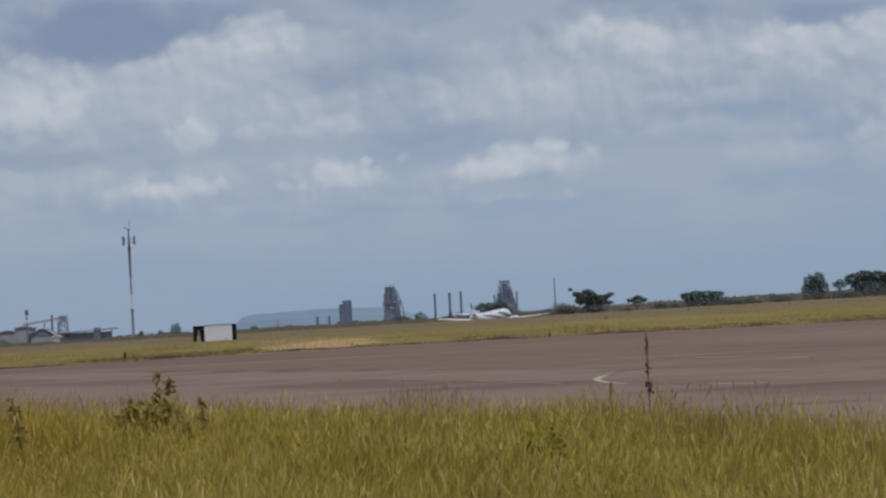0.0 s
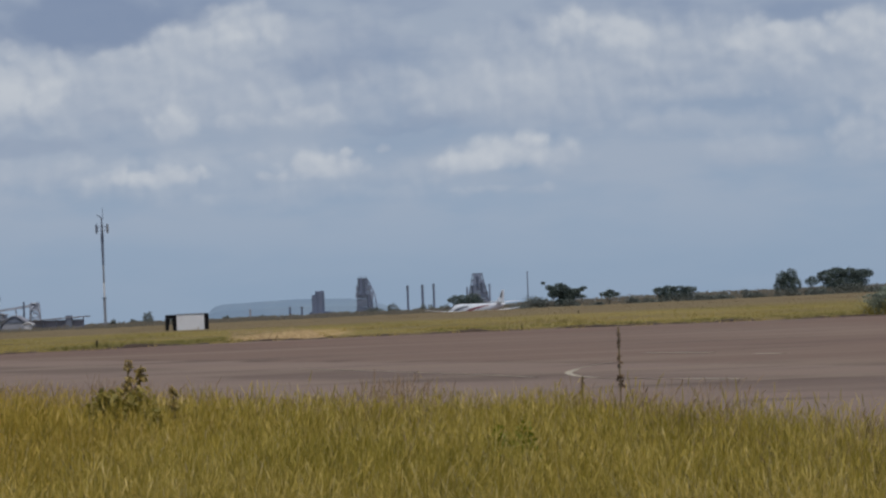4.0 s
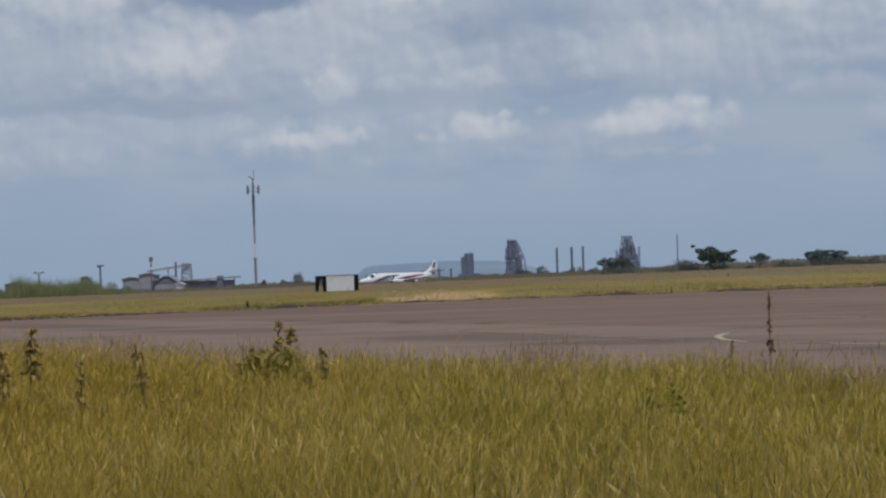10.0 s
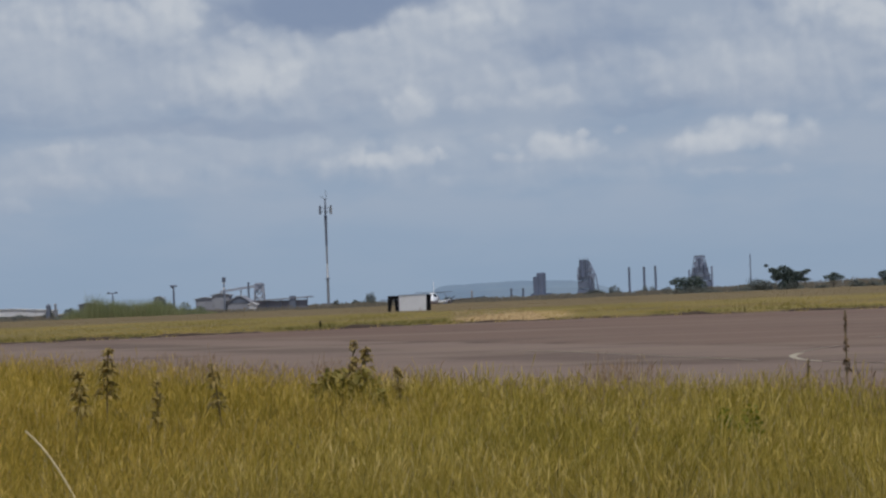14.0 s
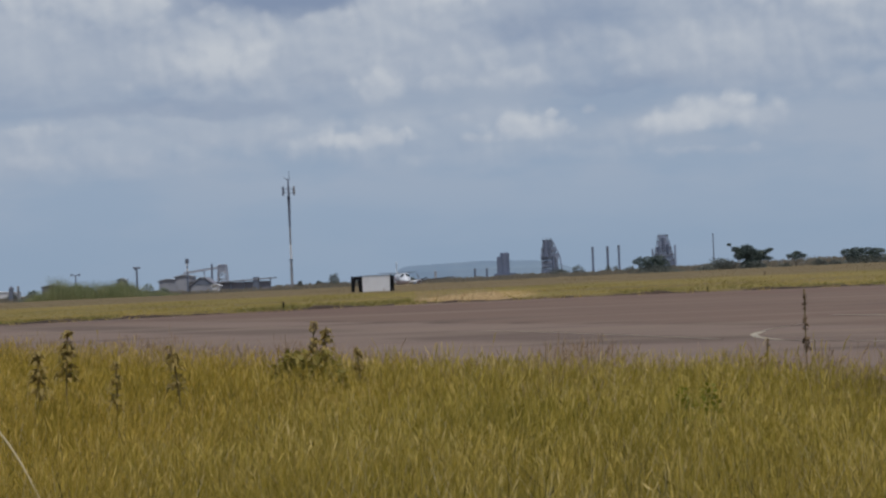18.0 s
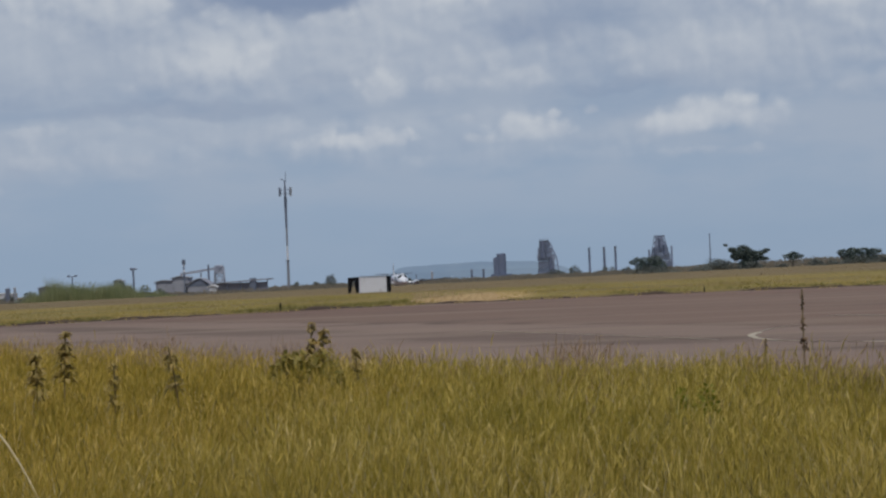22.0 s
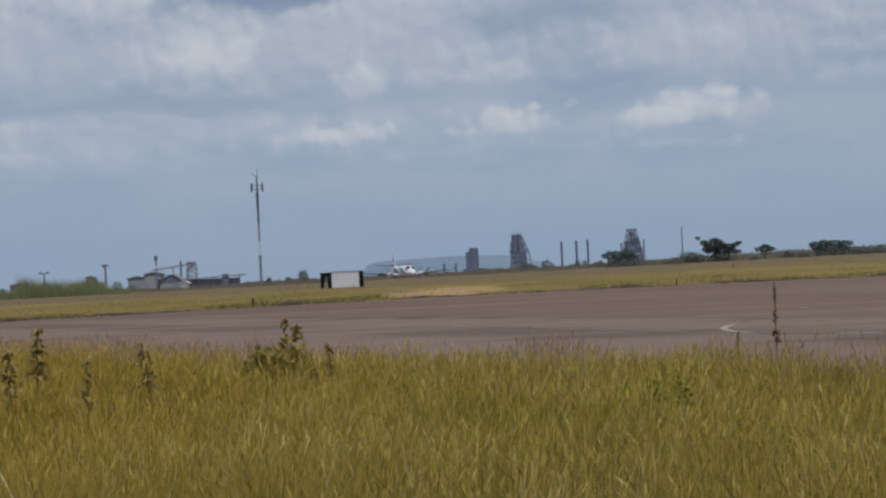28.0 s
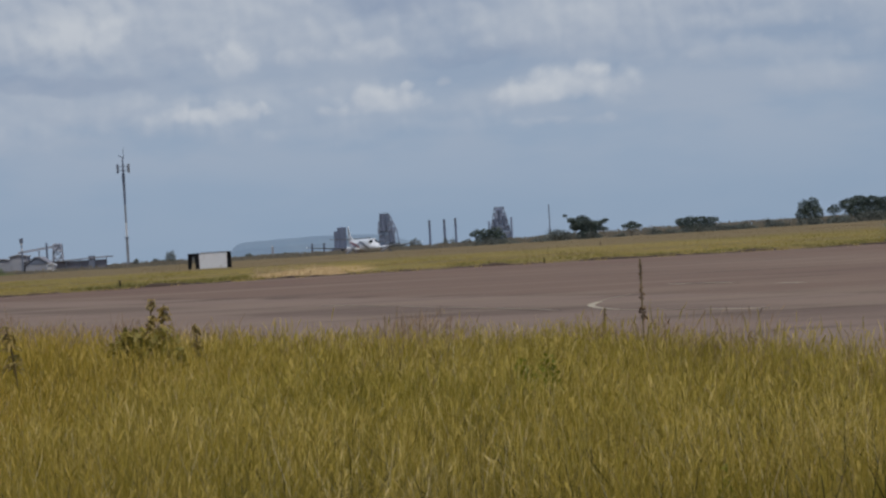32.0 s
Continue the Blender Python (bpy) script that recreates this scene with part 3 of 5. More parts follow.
def apron():
    xs = np.linspace(-260, 260, 521)
    rows, cols = 26, len(xs)
    f = np.linspace(0, 1, rows)[:, None]
    near, far = field_edge(xs) + 0.6, far_edge(xs)
    gy = near + (far - near) * f
    gx = np.broadcast_to(xs, gy.shape)
    gz = ground_z(gx, gy) + 0.03
    verts = np.stack([gx, gy, gz], -1).reshape(-1, 3)
    j, i = np.meshgrid(np.arange(rows - 1), np.arange(cols - 1), indexing="ij")
    k = (j * cols + i).ravel()
    faces = np.stack([k, k + 1, k + cols + 1, k + cols], 1)
    return tagged(raw("road_apron", verts, faces, ASPHALT), "wide worn reddish-grey asphalt taxiway apron", "asphalt", kind="structure")


def runway():
    xs, ys = np.linspace(-320, 320, 257), np.linspace(392, 468, 39)
    gx, gy = np.meshgrid(xs, ys)
    verts = np.stack([gx, gy, ground_z(gx, gy) + 0.03], -1).reshape(-1, 3)
    j, i = np.meshgrid(np.arange(38), np.arange(256), indexing="ij")
    k = (j * 257 + i).ravel()
    return tagged(raw("road_runway", verts, np.stack([k, k + 1, k + 258, k + 257], 1), ASPHALT), "grey asphalt runway behind the grass verge", "runway", kind="structure")


def painted_line(points, width, label):
    """A worn painted line on the apron along a smooth row of points."""
    p = np.array(points, float)
    t = np.linspace(0, len(p) - 1, (len(p) - 1) * 10 + 1)
    k = np.clip(t.astype(int), 0, len(p) - 2)
    f = (t - k)[:, None]
    p0, p1, p2, p3 = p[np.maximum(k - 1, 0)], p[k], p[k + 1], p[np.minimum(k + 2, len(p) - 1)]
    c = 0.5 * (2 * p1 + (p2 - p0) * f + (2 * p0 - 5 * p1 + 4 * p2 - p3) * f ** 2 + (3 * p1 - p0 - 3 * p2 + p3) * f ** 3)
    d = np.gradient(c, axis=0)
    d /= np.linalg.norm(d, axis=1)[:, None]
    nrm = np.stack([-d[:, 1], d[:, 0]], 1) * width / 2
    top = np.concatenate([c + nrm, c - nrm])
    n = len(c)
    verts = np.concatenate([np.c_[top, np.full(2 * n, 0.042)], np.c_[top, np.full(2 * n, 0.031)]])
    i = np.arange(n - 1)
    faces = np.concatenate([np.stack([i, i + 1, i + n + 1, i + n], 1), np.stack([i, i + 2 * n, i + 2 * n + 1, i + 1], 1)])
    return tagged(raw("trim_painted_line", verts, faces, LINE), label, "road marking", kind="structure")


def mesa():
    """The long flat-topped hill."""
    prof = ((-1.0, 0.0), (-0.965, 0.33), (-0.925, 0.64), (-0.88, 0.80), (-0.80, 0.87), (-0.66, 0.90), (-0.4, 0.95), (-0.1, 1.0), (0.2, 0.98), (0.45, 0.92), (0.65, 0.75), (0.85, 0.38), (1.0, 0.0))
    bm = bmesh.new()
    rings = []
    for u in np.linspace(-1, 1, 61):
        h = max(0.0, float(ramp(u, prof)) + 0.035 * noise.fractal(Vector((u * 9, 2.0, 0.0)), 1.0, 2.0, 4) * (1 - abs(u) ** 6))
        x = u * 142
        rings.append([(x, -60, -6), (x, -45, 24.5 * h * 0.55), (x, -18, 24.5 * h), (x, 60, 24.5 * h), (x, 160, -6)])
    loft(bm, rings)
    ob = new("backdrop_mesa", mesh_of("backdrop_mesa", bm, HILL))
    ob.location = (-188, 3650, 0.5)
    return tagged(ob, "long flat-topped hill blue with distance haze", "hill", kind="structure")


def edge_lip():
    """The broken lip of dark soil along the far edge of the asphalt, in lengths with gaps."""
    rng = np.random.default_rng(53)
    xs = np.arange(-70, 75, 0.35)
    lift = np.array([noise.fractal(Vector((px * 0.22, 0.0, 13.0)), 1.0, 2.0, 4) for px in xs])
    tall = np.clip(0.09 + 0.24 * lift + rng.normal(0, 0.025, len(xs)), 0.0, 0.28)
    y0 = far_edge(xs) - 0.35 + rng.normal(0, 0.05, len(xs))
    rows = []
    for dy, f in ((0.0, 0.0), (0.12, 1.0), (0.7, 0.9), (1.6, 0.0)):
        rows.append(np.stack([xs, y0 + dy, ground_z(xs, y0 + dy) + 0.025 + f * tall], 1))
    n = len(xs)
    verts = np.concatenate(rows)
    j, i = np.meshgrid(np.arange(3), np.arange(n - 1), indexing="ij")
    k = (j * n + i).ravel()
    return tagged(raw("trim_soil_edge", verts, np.stack([k, k + 1, k + n + 1, k + n], 1), SOIL), "broken dark brown soil edge of the asphalt", "soil", kind="structure")


# ---- vegetation ----
def blades(rng, x, y, z, height, width, lean, segs=3):
    """Many tapering blades: arrays of roots, heights, widths and leans. Returns verts and quads."""
    n = len(x)
    yaw = rng.uniform(0, 2 * math.pi, n)
    turn = rng.uniform(0, 2 * math.pi, n)
    vs = []
    for s in range(segs + 1):
        f = s / segs
        w = width * (1 - 0.85 * f) / 2
        off = lean * height * f ** 2
        cx, cy, cz = x + off * np.cos(yaw), y + off * np.sin(yaw), z + height * (f - 0.12 * lean * f ** 2)
        dx, dy = np.cos(turn) * w, np.sin(turn) * w
        vs += [np.stack([cx - dx, cy - dy, cz], 1), np.stack([cx + dx, cy + dy, cz], 1)]
    verts = np.stack(vs, 1).reshape(-1, 3)
    base = np.arange(n) * 2 * (segs + 1)
    faces = np.concatenate([np.stack([base + 2 * s, base + 2 * s + 1, base + 2 * s + 3, base + 2 * s + 2], 1) for s in range(segs)])
    return verts, faces


def tuft_roots(rng, n, x, y, spread):
    """Scatter blade roots round tuft centres."""
    k = rng.integers(0, len(x), n)
    return x[k] + rng.normal(0, spread, n), y[k] + rng.normal(0, spread, n), k


def heads(rng, x, y, height, width, drift, sway=None):
    """Grass stalks that end in a nodding seed head: a thin stalk and a spindle, bent by the wind."""
    n = len(x)
    yaw = np.where(rng.random(n) < 0.45, rng.normal(0.15, 0.9, n), rng.uniform(0, 2 * math.pi, n))
    if sway is not None:
        yaw = np.where(rng.random(n) < 0.6, sway + rng.normal(0, 0.5, n), yaw)
    lean = rng.uniform(0.02, 0.42, n) * drift
    turn = rng.uniform(0, math.pi, n)
    short = 0.05 + 0.12 * np.clip(y / 34, 0.3, 1.2)
    steps = ((None, 0.32), (2.4, 0.30), (1.0, 0.28), (0.65, 1.0), (0.3, 0.85), (0.0, 0.1))
    vs = []
    for g, w in steps:
        f = np.zeros(n) if g is None else np.maximum(1 - g * short, 0.3)
        off = lean * height * f ** 2.5
        cx, cy, cz = x + off * np.cos(yaw), y + off * np.sin(yaw), height * (f - 0.25 * lean * f ** 3)
        dx, dy = np.cos(turn) * w * width / 2, np.sin(turn) * w * width / 2
        vs += [np.stack([cx - dx, cy - dy, cz], 1), np.stack([cx + dx, cy + dy, cz], 1)]
    verts = np.stack(vs, 1).reshape(-1, 3)
    base = np.arange(n) * 12
    faces = np.concatenate([np.stack([base + 2 * k, base + 2 * k + 1, base + 2 * k + 3, base + 2 * k + 2], 1) for k in range(5)])
    return verts, faces


def near_field():
    """The ripe grass before the camera, knee to waist high, in tufts out to the edge of the apron."""
    rng = np.random.default_rng(11)
    n = 26000
    d = np.sqrt(rng.uniform(12.0 ** 2, 78.0 ** 2, n))
    d = np.where(rng.random(n) < 0.62, rng.uniform(12.0, 35.0, n), d)
    a = np.radians(rng.uniform(-17.0, 12.5, n))
    x, y = d * np.sin(a), d * np.cos(a)
    keep = y < field_edge(x) + 0.6 - rng.exponential(1.8, n)
    x, y = x[keep], y[keep]
    swell = np.array([noise.fractal(Vector((px * 0.35, py * 0.22, 1.7)), 1.0, 2.0, 3) for px, py in zip(x, y)])
    # the outermost grass is lower and thinner
    rim = np.clip((field_edge(x) - y) / 3.5, 0.0, 1.0)
    tall = (0.68 + 0.09 * swell + rng.normal(0, 0.10, len(x))) * (0.80 + 0.20 * rim)
    sway = rng.uniform(0, 2 * math.pi, len(x))
    m = int(len(x) * 9.2)
    bx, by, k = tuft_roots(rng, m, x, y, 0.11)
    h = tall[k] * rng.uniform(0.45, 0.95, m)
    fine = np.clip((by / 30) ** 0.7, 0.5, 1.2)
    leaves = raw("ripe_grass", *blades(rng, bx, by, np.zeros(m), h, rng.uniform(0.006, 0.012, m) * fine, rng.uniform(0.08, 0.72, m), 3), GRASS)
    tagged(leaves, "tall yellow-green grass leaves in a field", "grass", kind="stuff")
    m = int(len(x) * 10.6)
    bx, by, k = tuft_roots(rng, m, x, y, 0.12)
    h = tall[k] * rng.uniform(0.62, 1.10, m)
    tallest = rng.random(m) < 0.03
    h = np.where(tallest, h * rng.uniform(1.05, 1.25, m), h)
    fine = np.clip((by / 30) ** 0.7, 0.5, 1.2)
    ears = raw("seed_heads", *heads(rng, bx, by, h, rng.uniform(0.0055, 0.012, m) * fine, np.where(tallest, 0.6, 0.95), sway[k]), HEADS)
    tagged(ears, "ripe golden seed heads over the field grass", "grass", kind="stuff")
    # thin reddish stems stand over the grass along the apron
    m = 15000
    a = np.radians(rng.uniform(-17.0, 12.5, m))
    ex = np.tan(a) * 30
    for _ in range(6):
        ex = np.tan(a) * field_edge(ex)
    back = rng.exponential(3.2, m)
    ey = field_edge(ex) + 0.5 - back
    ex = np.tan(a) * ey
    group = np.array([noise.fractal(Vector((px * 0.8, py * 0.4, 5.0)), 1.0, 2.0, 4) for px, py in zip(ex, ey)])
    keep = group > rng.uniform(-0.7, 0.7, m)
    ex, ey, group = ex[keep], ey[keep], group[keep]
    h = 0.66 + 0.22 * np.clip(group, -0.3, 1.0) + rng.normal(0, 0.09, len(ex))
    fine = np.clip((ey / 30) ** 0.7, 0.5, 1.2)
    stems = raw("seed_stems", *heads(rng, ex, ey, h, rng.uniform(0.004, 0.009, len(ex)) * fine, np.full(len(ex), 1.0)), EDGE_STEM)
    tagged(stems, "thin reddish-brown seed stems along the field edge", "grass", kind="stuff")


def tall_tuft(x, y, height, spread, count, seed, label):
    """A clump of taller pale grass that rises over the field."""
    rng = np.random.default_rng(seed)
    top = thing("grass_tuft", Matrix.Translation((x, y, 0)), label, "grass")
    px, py = rng.normal(0, spread, count), rng.normal(0, spread, count)
    h = height * rng.uniform(0.55, 1.0, count) * (1 - 0.25 * np.abs(px) / (3 * spread))
    raw("plume", *heads(rng, px, py, h, rng.uniform(0.005, 0.010, count), np.full(count, 1.1)), EDGE_STEM, top)["kind"] = "stuff"
    raw("skirt", *blades(rng, px * 0.8, py * 0.8, np.zeros(count), h * 0.6, rng.uniform(0.005, 0.010, count), rng.uniform(0.1, 0.8, count), 3), HEADS, top)["kind"] = "stuff"
    return top


def field_accents():
    """Single pale stalks and dark withered leaves that stand out of the nearest grass."""
    rng = np.random.default_rng(41)
    for count, low, high, w0, w1, lean, material, name, label in (
            (1800, 0.62, 0.86, 0.008, 0.014, 0.45, STRAW, "pale_stalks", "scattered pale dry stalks among the field grass"),
            (5200, 0.50, 0.76, 0.016, 0.030, 0.8, DARK_BLADE, "withered_leaves", "scattered dark withered leaves in the field grass")):
        d = 12.0 + 20.0 * rng.uniform(0, 1, count) ** 1.3
        a = np.radians(rng.uniform(-16.5, 12.0, count))
        x, y = d * np.sin(a), d * np.cos(a)
        drift = np.array([noise.fractal(Vector((px * 0.5, py * 0.3, 6.0 + low)), 1.0, 2.0, 3) for px, py in zip(x, y)])
        keep = (y < field_edge(x) - 0.5) & (drift > rng.uniform(-0.8, 0.5, count))
        x, y = x[keep], y[keep]
        m = len(x)
        fine = np.clip((y / 26) ** 0.7, 0.55, 1.1)
        ob = raw(name, *blades(rng, x, y, np.zeros(m), rng.uniform(low, high, m), rng.uniform(w0, w1, m) * fine, rng.uniform(0.05, lean, m), 3), material)
        tagged(ob, label, "grass", kind="stuff")


def far_verge():
    """Grass between the apron and the runway: short olive turf, greener clumps by the asphalt, a wedge of mown straw."""
    rng = np.random.default_rng(17)
    n = 90000
    y = 150 + rng.beta(0.9, 2.2, n) * 236
    y = np.where(rng.random(n) < 0.2, rng.uniform(340, 380, n), y)
    x = rng.uniform(-0.29, 0.24, n) * y
    edge = far_edge(x)
    keep = (y > edge + rng.exponential(0.5, n))
    x, y, edge = x[keep], y[keep], edge[keep]
    clump = np.array([noise.noise(Vector((px * 0.12, py * 0.06, 4.0))) for px, py in zip(x, y)])
    fine = np.array([noise.fractal(Vector((px * 0.5, py * 0.12, 8.0)), 1.0, 2.0, 3) for px, py in zip(x, y)])
    h = np.clip(0.11 + 0.12 * clump + rng.normal(0, 0.03, len(x)), 0.05, 0.40)
    u, band = x / y, y - edge
    rough = 0.004 * fine
    straw = (u + rough > -0.081 + 0.0010 * np.clip(14 - band, 0, 14)) & (u + rough < -0.044 - 0.00008 * band) & (y < 285) | (u > -0.05) & (u < -0.024) & (band < 4.5)
    straw = straw & (fine > -0.7 + 0.7 * np.clip((y - 250) / 40, 0, 1))
    green = ~straw & (((band < 20) & (clump + 0.5 * fine > 0.02)) | ((u > -0.135) & (u < -0.069) & (band < 34) & (fine > -0.25)))
    w = rng.uniform(0.03, 0.08, len(x))
    z = ground_z(x, y) - 0.02
    h = np.where(green, h * 1.7 + 0.08 * (u < -0.069), np.where(straw, rng.uniform(0.08, 0.24, len(x)), h))
    for pick, name, material, label, kind_of in ((~straw & ~green, "verge_grass", VERGE, "short yellow-olive verge grass beside the apron", "grass"),
                                                 (green, "green_grass_clumps", GREEN, "low green grass clumps along the apron edge", "grass"),
                                                 (straw, "dry_straw", DRY, "patch of orange-tan mown dry straw on the verge", "dry grass")):
        ob = raw(name, *blades(rng, x[pick], y[pick], z[pick], h[pick], w[pick], rng.uniform(0.5, 1.5, pick.sum()), 2), material)
        tagged(ob, label, kind_of, kind="stuff")
    # ragged dark weeds in the broken edge of the asphalt
    m = 5000
    ex = rng.uniform(-60, 60, m)
    ex = ex[np.array([noise.fractal(Vector((px * 0.25, 3.0, 1.0)), 1.0, 2.0, 3) for px in ex]) > 0.05]
    ey = far_edge(ex) - rng.normal(0.2, 0.5, len(ex))
    ob = raw("edge_weeds", *blades(rng, ex, ey, ground_z(ex, ey) + 0.02, rng.uniform(0.05, 0.2, len(ex)), rng.uniform(0.05, 0.14, len(ex)), rng.uniform(0.3, 1.0, len(ex)), 2), WEED)
    tagged(ob, "dark low weeds in the broken asphalt edge", "weeds", kind="stuff")


def far_scrub():
    """The belt of low dry scrub that makes the skyline beyond the runway."""
    rng = np.random.default_rng(29)
    n = 46000
    y = rng.uniform(500, 780, n)
    x = rng.uniform(-0.285, 0.235, n) * y
    bump = np.array([noise.fractal(Vector((px * 0.09, py * 0.03, 9.0)), 1.0, 2.0, 3) for px, py in zip(x, y)])
    top = np.clip(0.4 + 0.7 * bump + 1.0 * ramp(x, ((8, 0.3), (30, 0.6), (60, 1.0))) * (x > 8), 0.1, 2.2)
    z = ground_z(x, y) + top * rng.uniform(0.0, 1.0, n)
    s = rng.uniform(0.12, 0.3, n)
    a, b = rng.uniform(0, math.pi, n), rng.uniform(-0.5, 0.5, n)
    ux, uy, uz = np.cos(a) * s, np.sin(a) * s * 0.5, b * s
    c = np.stack([x, y, z], 1)
    u, v = np.stack([ux, uy, uz], 1), np.stack([0 * s, 0 * s, s * 0.8], 1)
    verts = np.stack([c - u, c - v, c + u, c + v], 1).reshape(-1, 3)
    return tagged(raw("dry_scrub", verts, np.arange(4 * n).reshape(-1, 4), SCRUB), "belt of low brown dry scrub along the skyline", "scrub", kind="stuff")


def leaf_cloud(rng, lumps, count, size):
    """Leaf sprays over lumps (x, y, z, rx, ry, rz): small quads, thicker on the shell, with gaps."""
    lumps = np.array(lumps, float)
    vol = lumps[:, 3] * lumps[:, 5]
    k = rng.choice(len(lumps), count, p=vol / vol.sum())
    d = rng.normal(0, 1, (count, 3))
    d /= np.linalg.norm(d, axis=1)[:, None]
    c = lumps[k, :3] + d * lumps[k, 3:] * (rng.uniform(0.25, 1.08, count) ** 0.5)[:, None]
    u = rng.normal(0, 1, (count, 3))
    u /= np.linalg.norm(u, axis=1)[:, None]
    v = np.cross(u, rng.normal(0, 1, (count, 3)))
    v /= np.linalg.norm(v, axis=1)[:, None]
    s = (size * rng.uniform(0.5, 1.4, count))[:, None]
    verts = np.stack([c - u * s, c + v * s * 0.55, c + u * s, c - v * s * 0.55], 1).reshape(-1, 3)
    return verts, np.arange(count * 4).reshape(-1, 4)


def tree(x, y, height, spread, label, lumps, seed, count=900, size=0.22, lean=0.0, material=None, sink=0.1):
    """A tapered trunk with limbs to each clump of the crown. Lumps are in units of spread and height."""
    rng = np.random.default_rng(seed)
    top = thing("tree", Matrix.Translation((x, y, float(ground_z(x, y)) - sink)), label, "tree")
    bm = bmesh.new()
    fork = height * 0.3
    r = 0.035 * height + 0.03
    tube(bm, (0, 0, -0.2), (lean * fork, 0, fork), r, r * 0.7)
    real = []
    for lx, ly, lz, sx, sy, sz in lumps:
        c = (lx * spread, ly * spread, lz * height)
        real.append((*c, sx * spread, sy * spread, sz * height))
        mid = ((lean * fork + c[0]) / 2 + rng.normal(0, 0.08) * spread, c[1] / 2, (fork + c[2]) / 2 - 0.05 * height)
        tube(bm, (lean * fork, 0, fork * 0.95), mid, r * 0.55, r * 0.35, 6)
        tube(bm, mid, c, r * 0.35, r * 0.1, 6)
    part("trunk", bm, BARK, top)
    raw("crown", *leaf_cloud(rng, real, int(count * 1.8), size * 0.8), material or LEAF, top)
    return top


def shrub(x, y, width, height, label, seed, count=600, size=0.16, material=None, name="shrub", group=""):
    rng = np.random.default_rng(seed)
    top = thing(name, Matrix.Translation((x, y, float(ground_z(x, y)) - 0.05)), label, "bush", group)
    lumps = []
    for i in range(max(4, int(width / height * 4))):
        u = rng.uniform(-1, 1)
        h = height * (1 - 0.55 * u * u) * rng.uniform(0.7, 1.0)
        lumps.append((u * width * 0.42, rng.normal(0, 0.3), h * 0.5, width * 0.17, width * 0.15, h * 0.5))
        bm = bmesh.new()
        tube(bm, (u * width * 0.3, 0, -0.1), (u * width * 0.42, lumps[-1][1], h * 0.7), 0.05, 0.02, 6)
        part("stem", bm, BARK, top)
    raw("foliage", *leaf_cloud(rng, lumps, count, size), material or BUSH, top)
    return top


def weed(x, y, height, label, seed, tiers=9, leaf=0.09, reach=0.09, bare=0.35, bend=0.05, material=None):
    """A tall dark herb: a stem with tiers of drooping leaves."""
    rng = np.random.default_rng(seed)
    top = thing("weed", Matrix.Translation((x, y, 0)), label, "weed", "weeds in the field")
    bm = bmesh.new()
    pts = [(bend * height * (i / 6) ** 2 * math.cos(seed), bend * height * (i / 6) ** 2 * math.sin(seed), height * i / 6) for i in range(7)]
    loft(bm, [[(px + 0.009 * math.cos(t), py + 0.009 * math.sin(t), pz) for t in (i * math.pi / 3 for i in range(6))] for px, py, pz in pts])
    part("stem", bm, WEED_STEM, top)
    verts, faces = [], []
    for i in range(tiers * 20):
        f = bare + (1 - bare) * rng.uniform(0, 1) ** 0.9
        if math.sin(f * 37 + seed * 1.7) < -0.8:
            continue
        k = min(5, int(f * 6))
        c = Vector(pts[k]).lerp(Vector(pts[k + 1]), f * 6 - k)
        a = rng.uniform(0, 2 * math.pi)
        out, side = Vector((math.cos(a), math.sin(a), 0)), Vector((-math.sin(a), math.cos(a), 0))
        ln = reach * min(1.3 - 0.95 * f, 4.0 * (1.06 - f)) * rng.uniform(0.4, 1.3)
        w = leaf * 0.24 * rng.uniform(0.6, 1.3)
        b = len(verts)
        c = c + out * ln * rng.uniform(0, 0.5)
        mid = c + out * ln * 0.5 + Vector((0, 0, ln * rng.uniform(-0.1, 0.3)))
        tip = c + out * ln + Vector((0, 0, ln * rng.uniform(-0.9, 0.1)))
        verts += [c, mid + side * w, tip, mid - side * w]
        faces.append((b, b + 1, b + 2, b + 3))
    raw("leaves", [tuple(v) for v in verts], faces, material or WEED, top)
    return top


# ---- aircraft ----
def wing_section(y_le, chord, x, z, thick):
    """A closed aerofoil ring at span station x: nose at y_le, tail behind it."""
    up = ((0, 0), (0.04, 0.45), (0.15, 0.85), (0.35, 1.0), (0.65, 0.65), (1.0, 0.05))
    lo = ((0.65, -0.3), (0.35, -0.45), (0.12, -0.42))
    return [(x, y_le - f * chord, z + h * thick) for f, h in (*up, *lo)]


def boot_ring(s):
    """The rubber sleeve round the nose of an aerofoil ring, a little proud of it."""
    return [(s[0][0], s[0][1] + 0.03, s[0][2]), (s[1][0], s[1][1] + 0.02, s[1][2] + 0.014), (s[2][0], s[2][1], s[2][2] + 0.012), (s[2][0], s[2][1], s[2][2] - 0.01), (s[8][0], s[8][1], s[8][2] + 0.01), (s[8][0], s[8][1], s[8][2] - 0.014)]


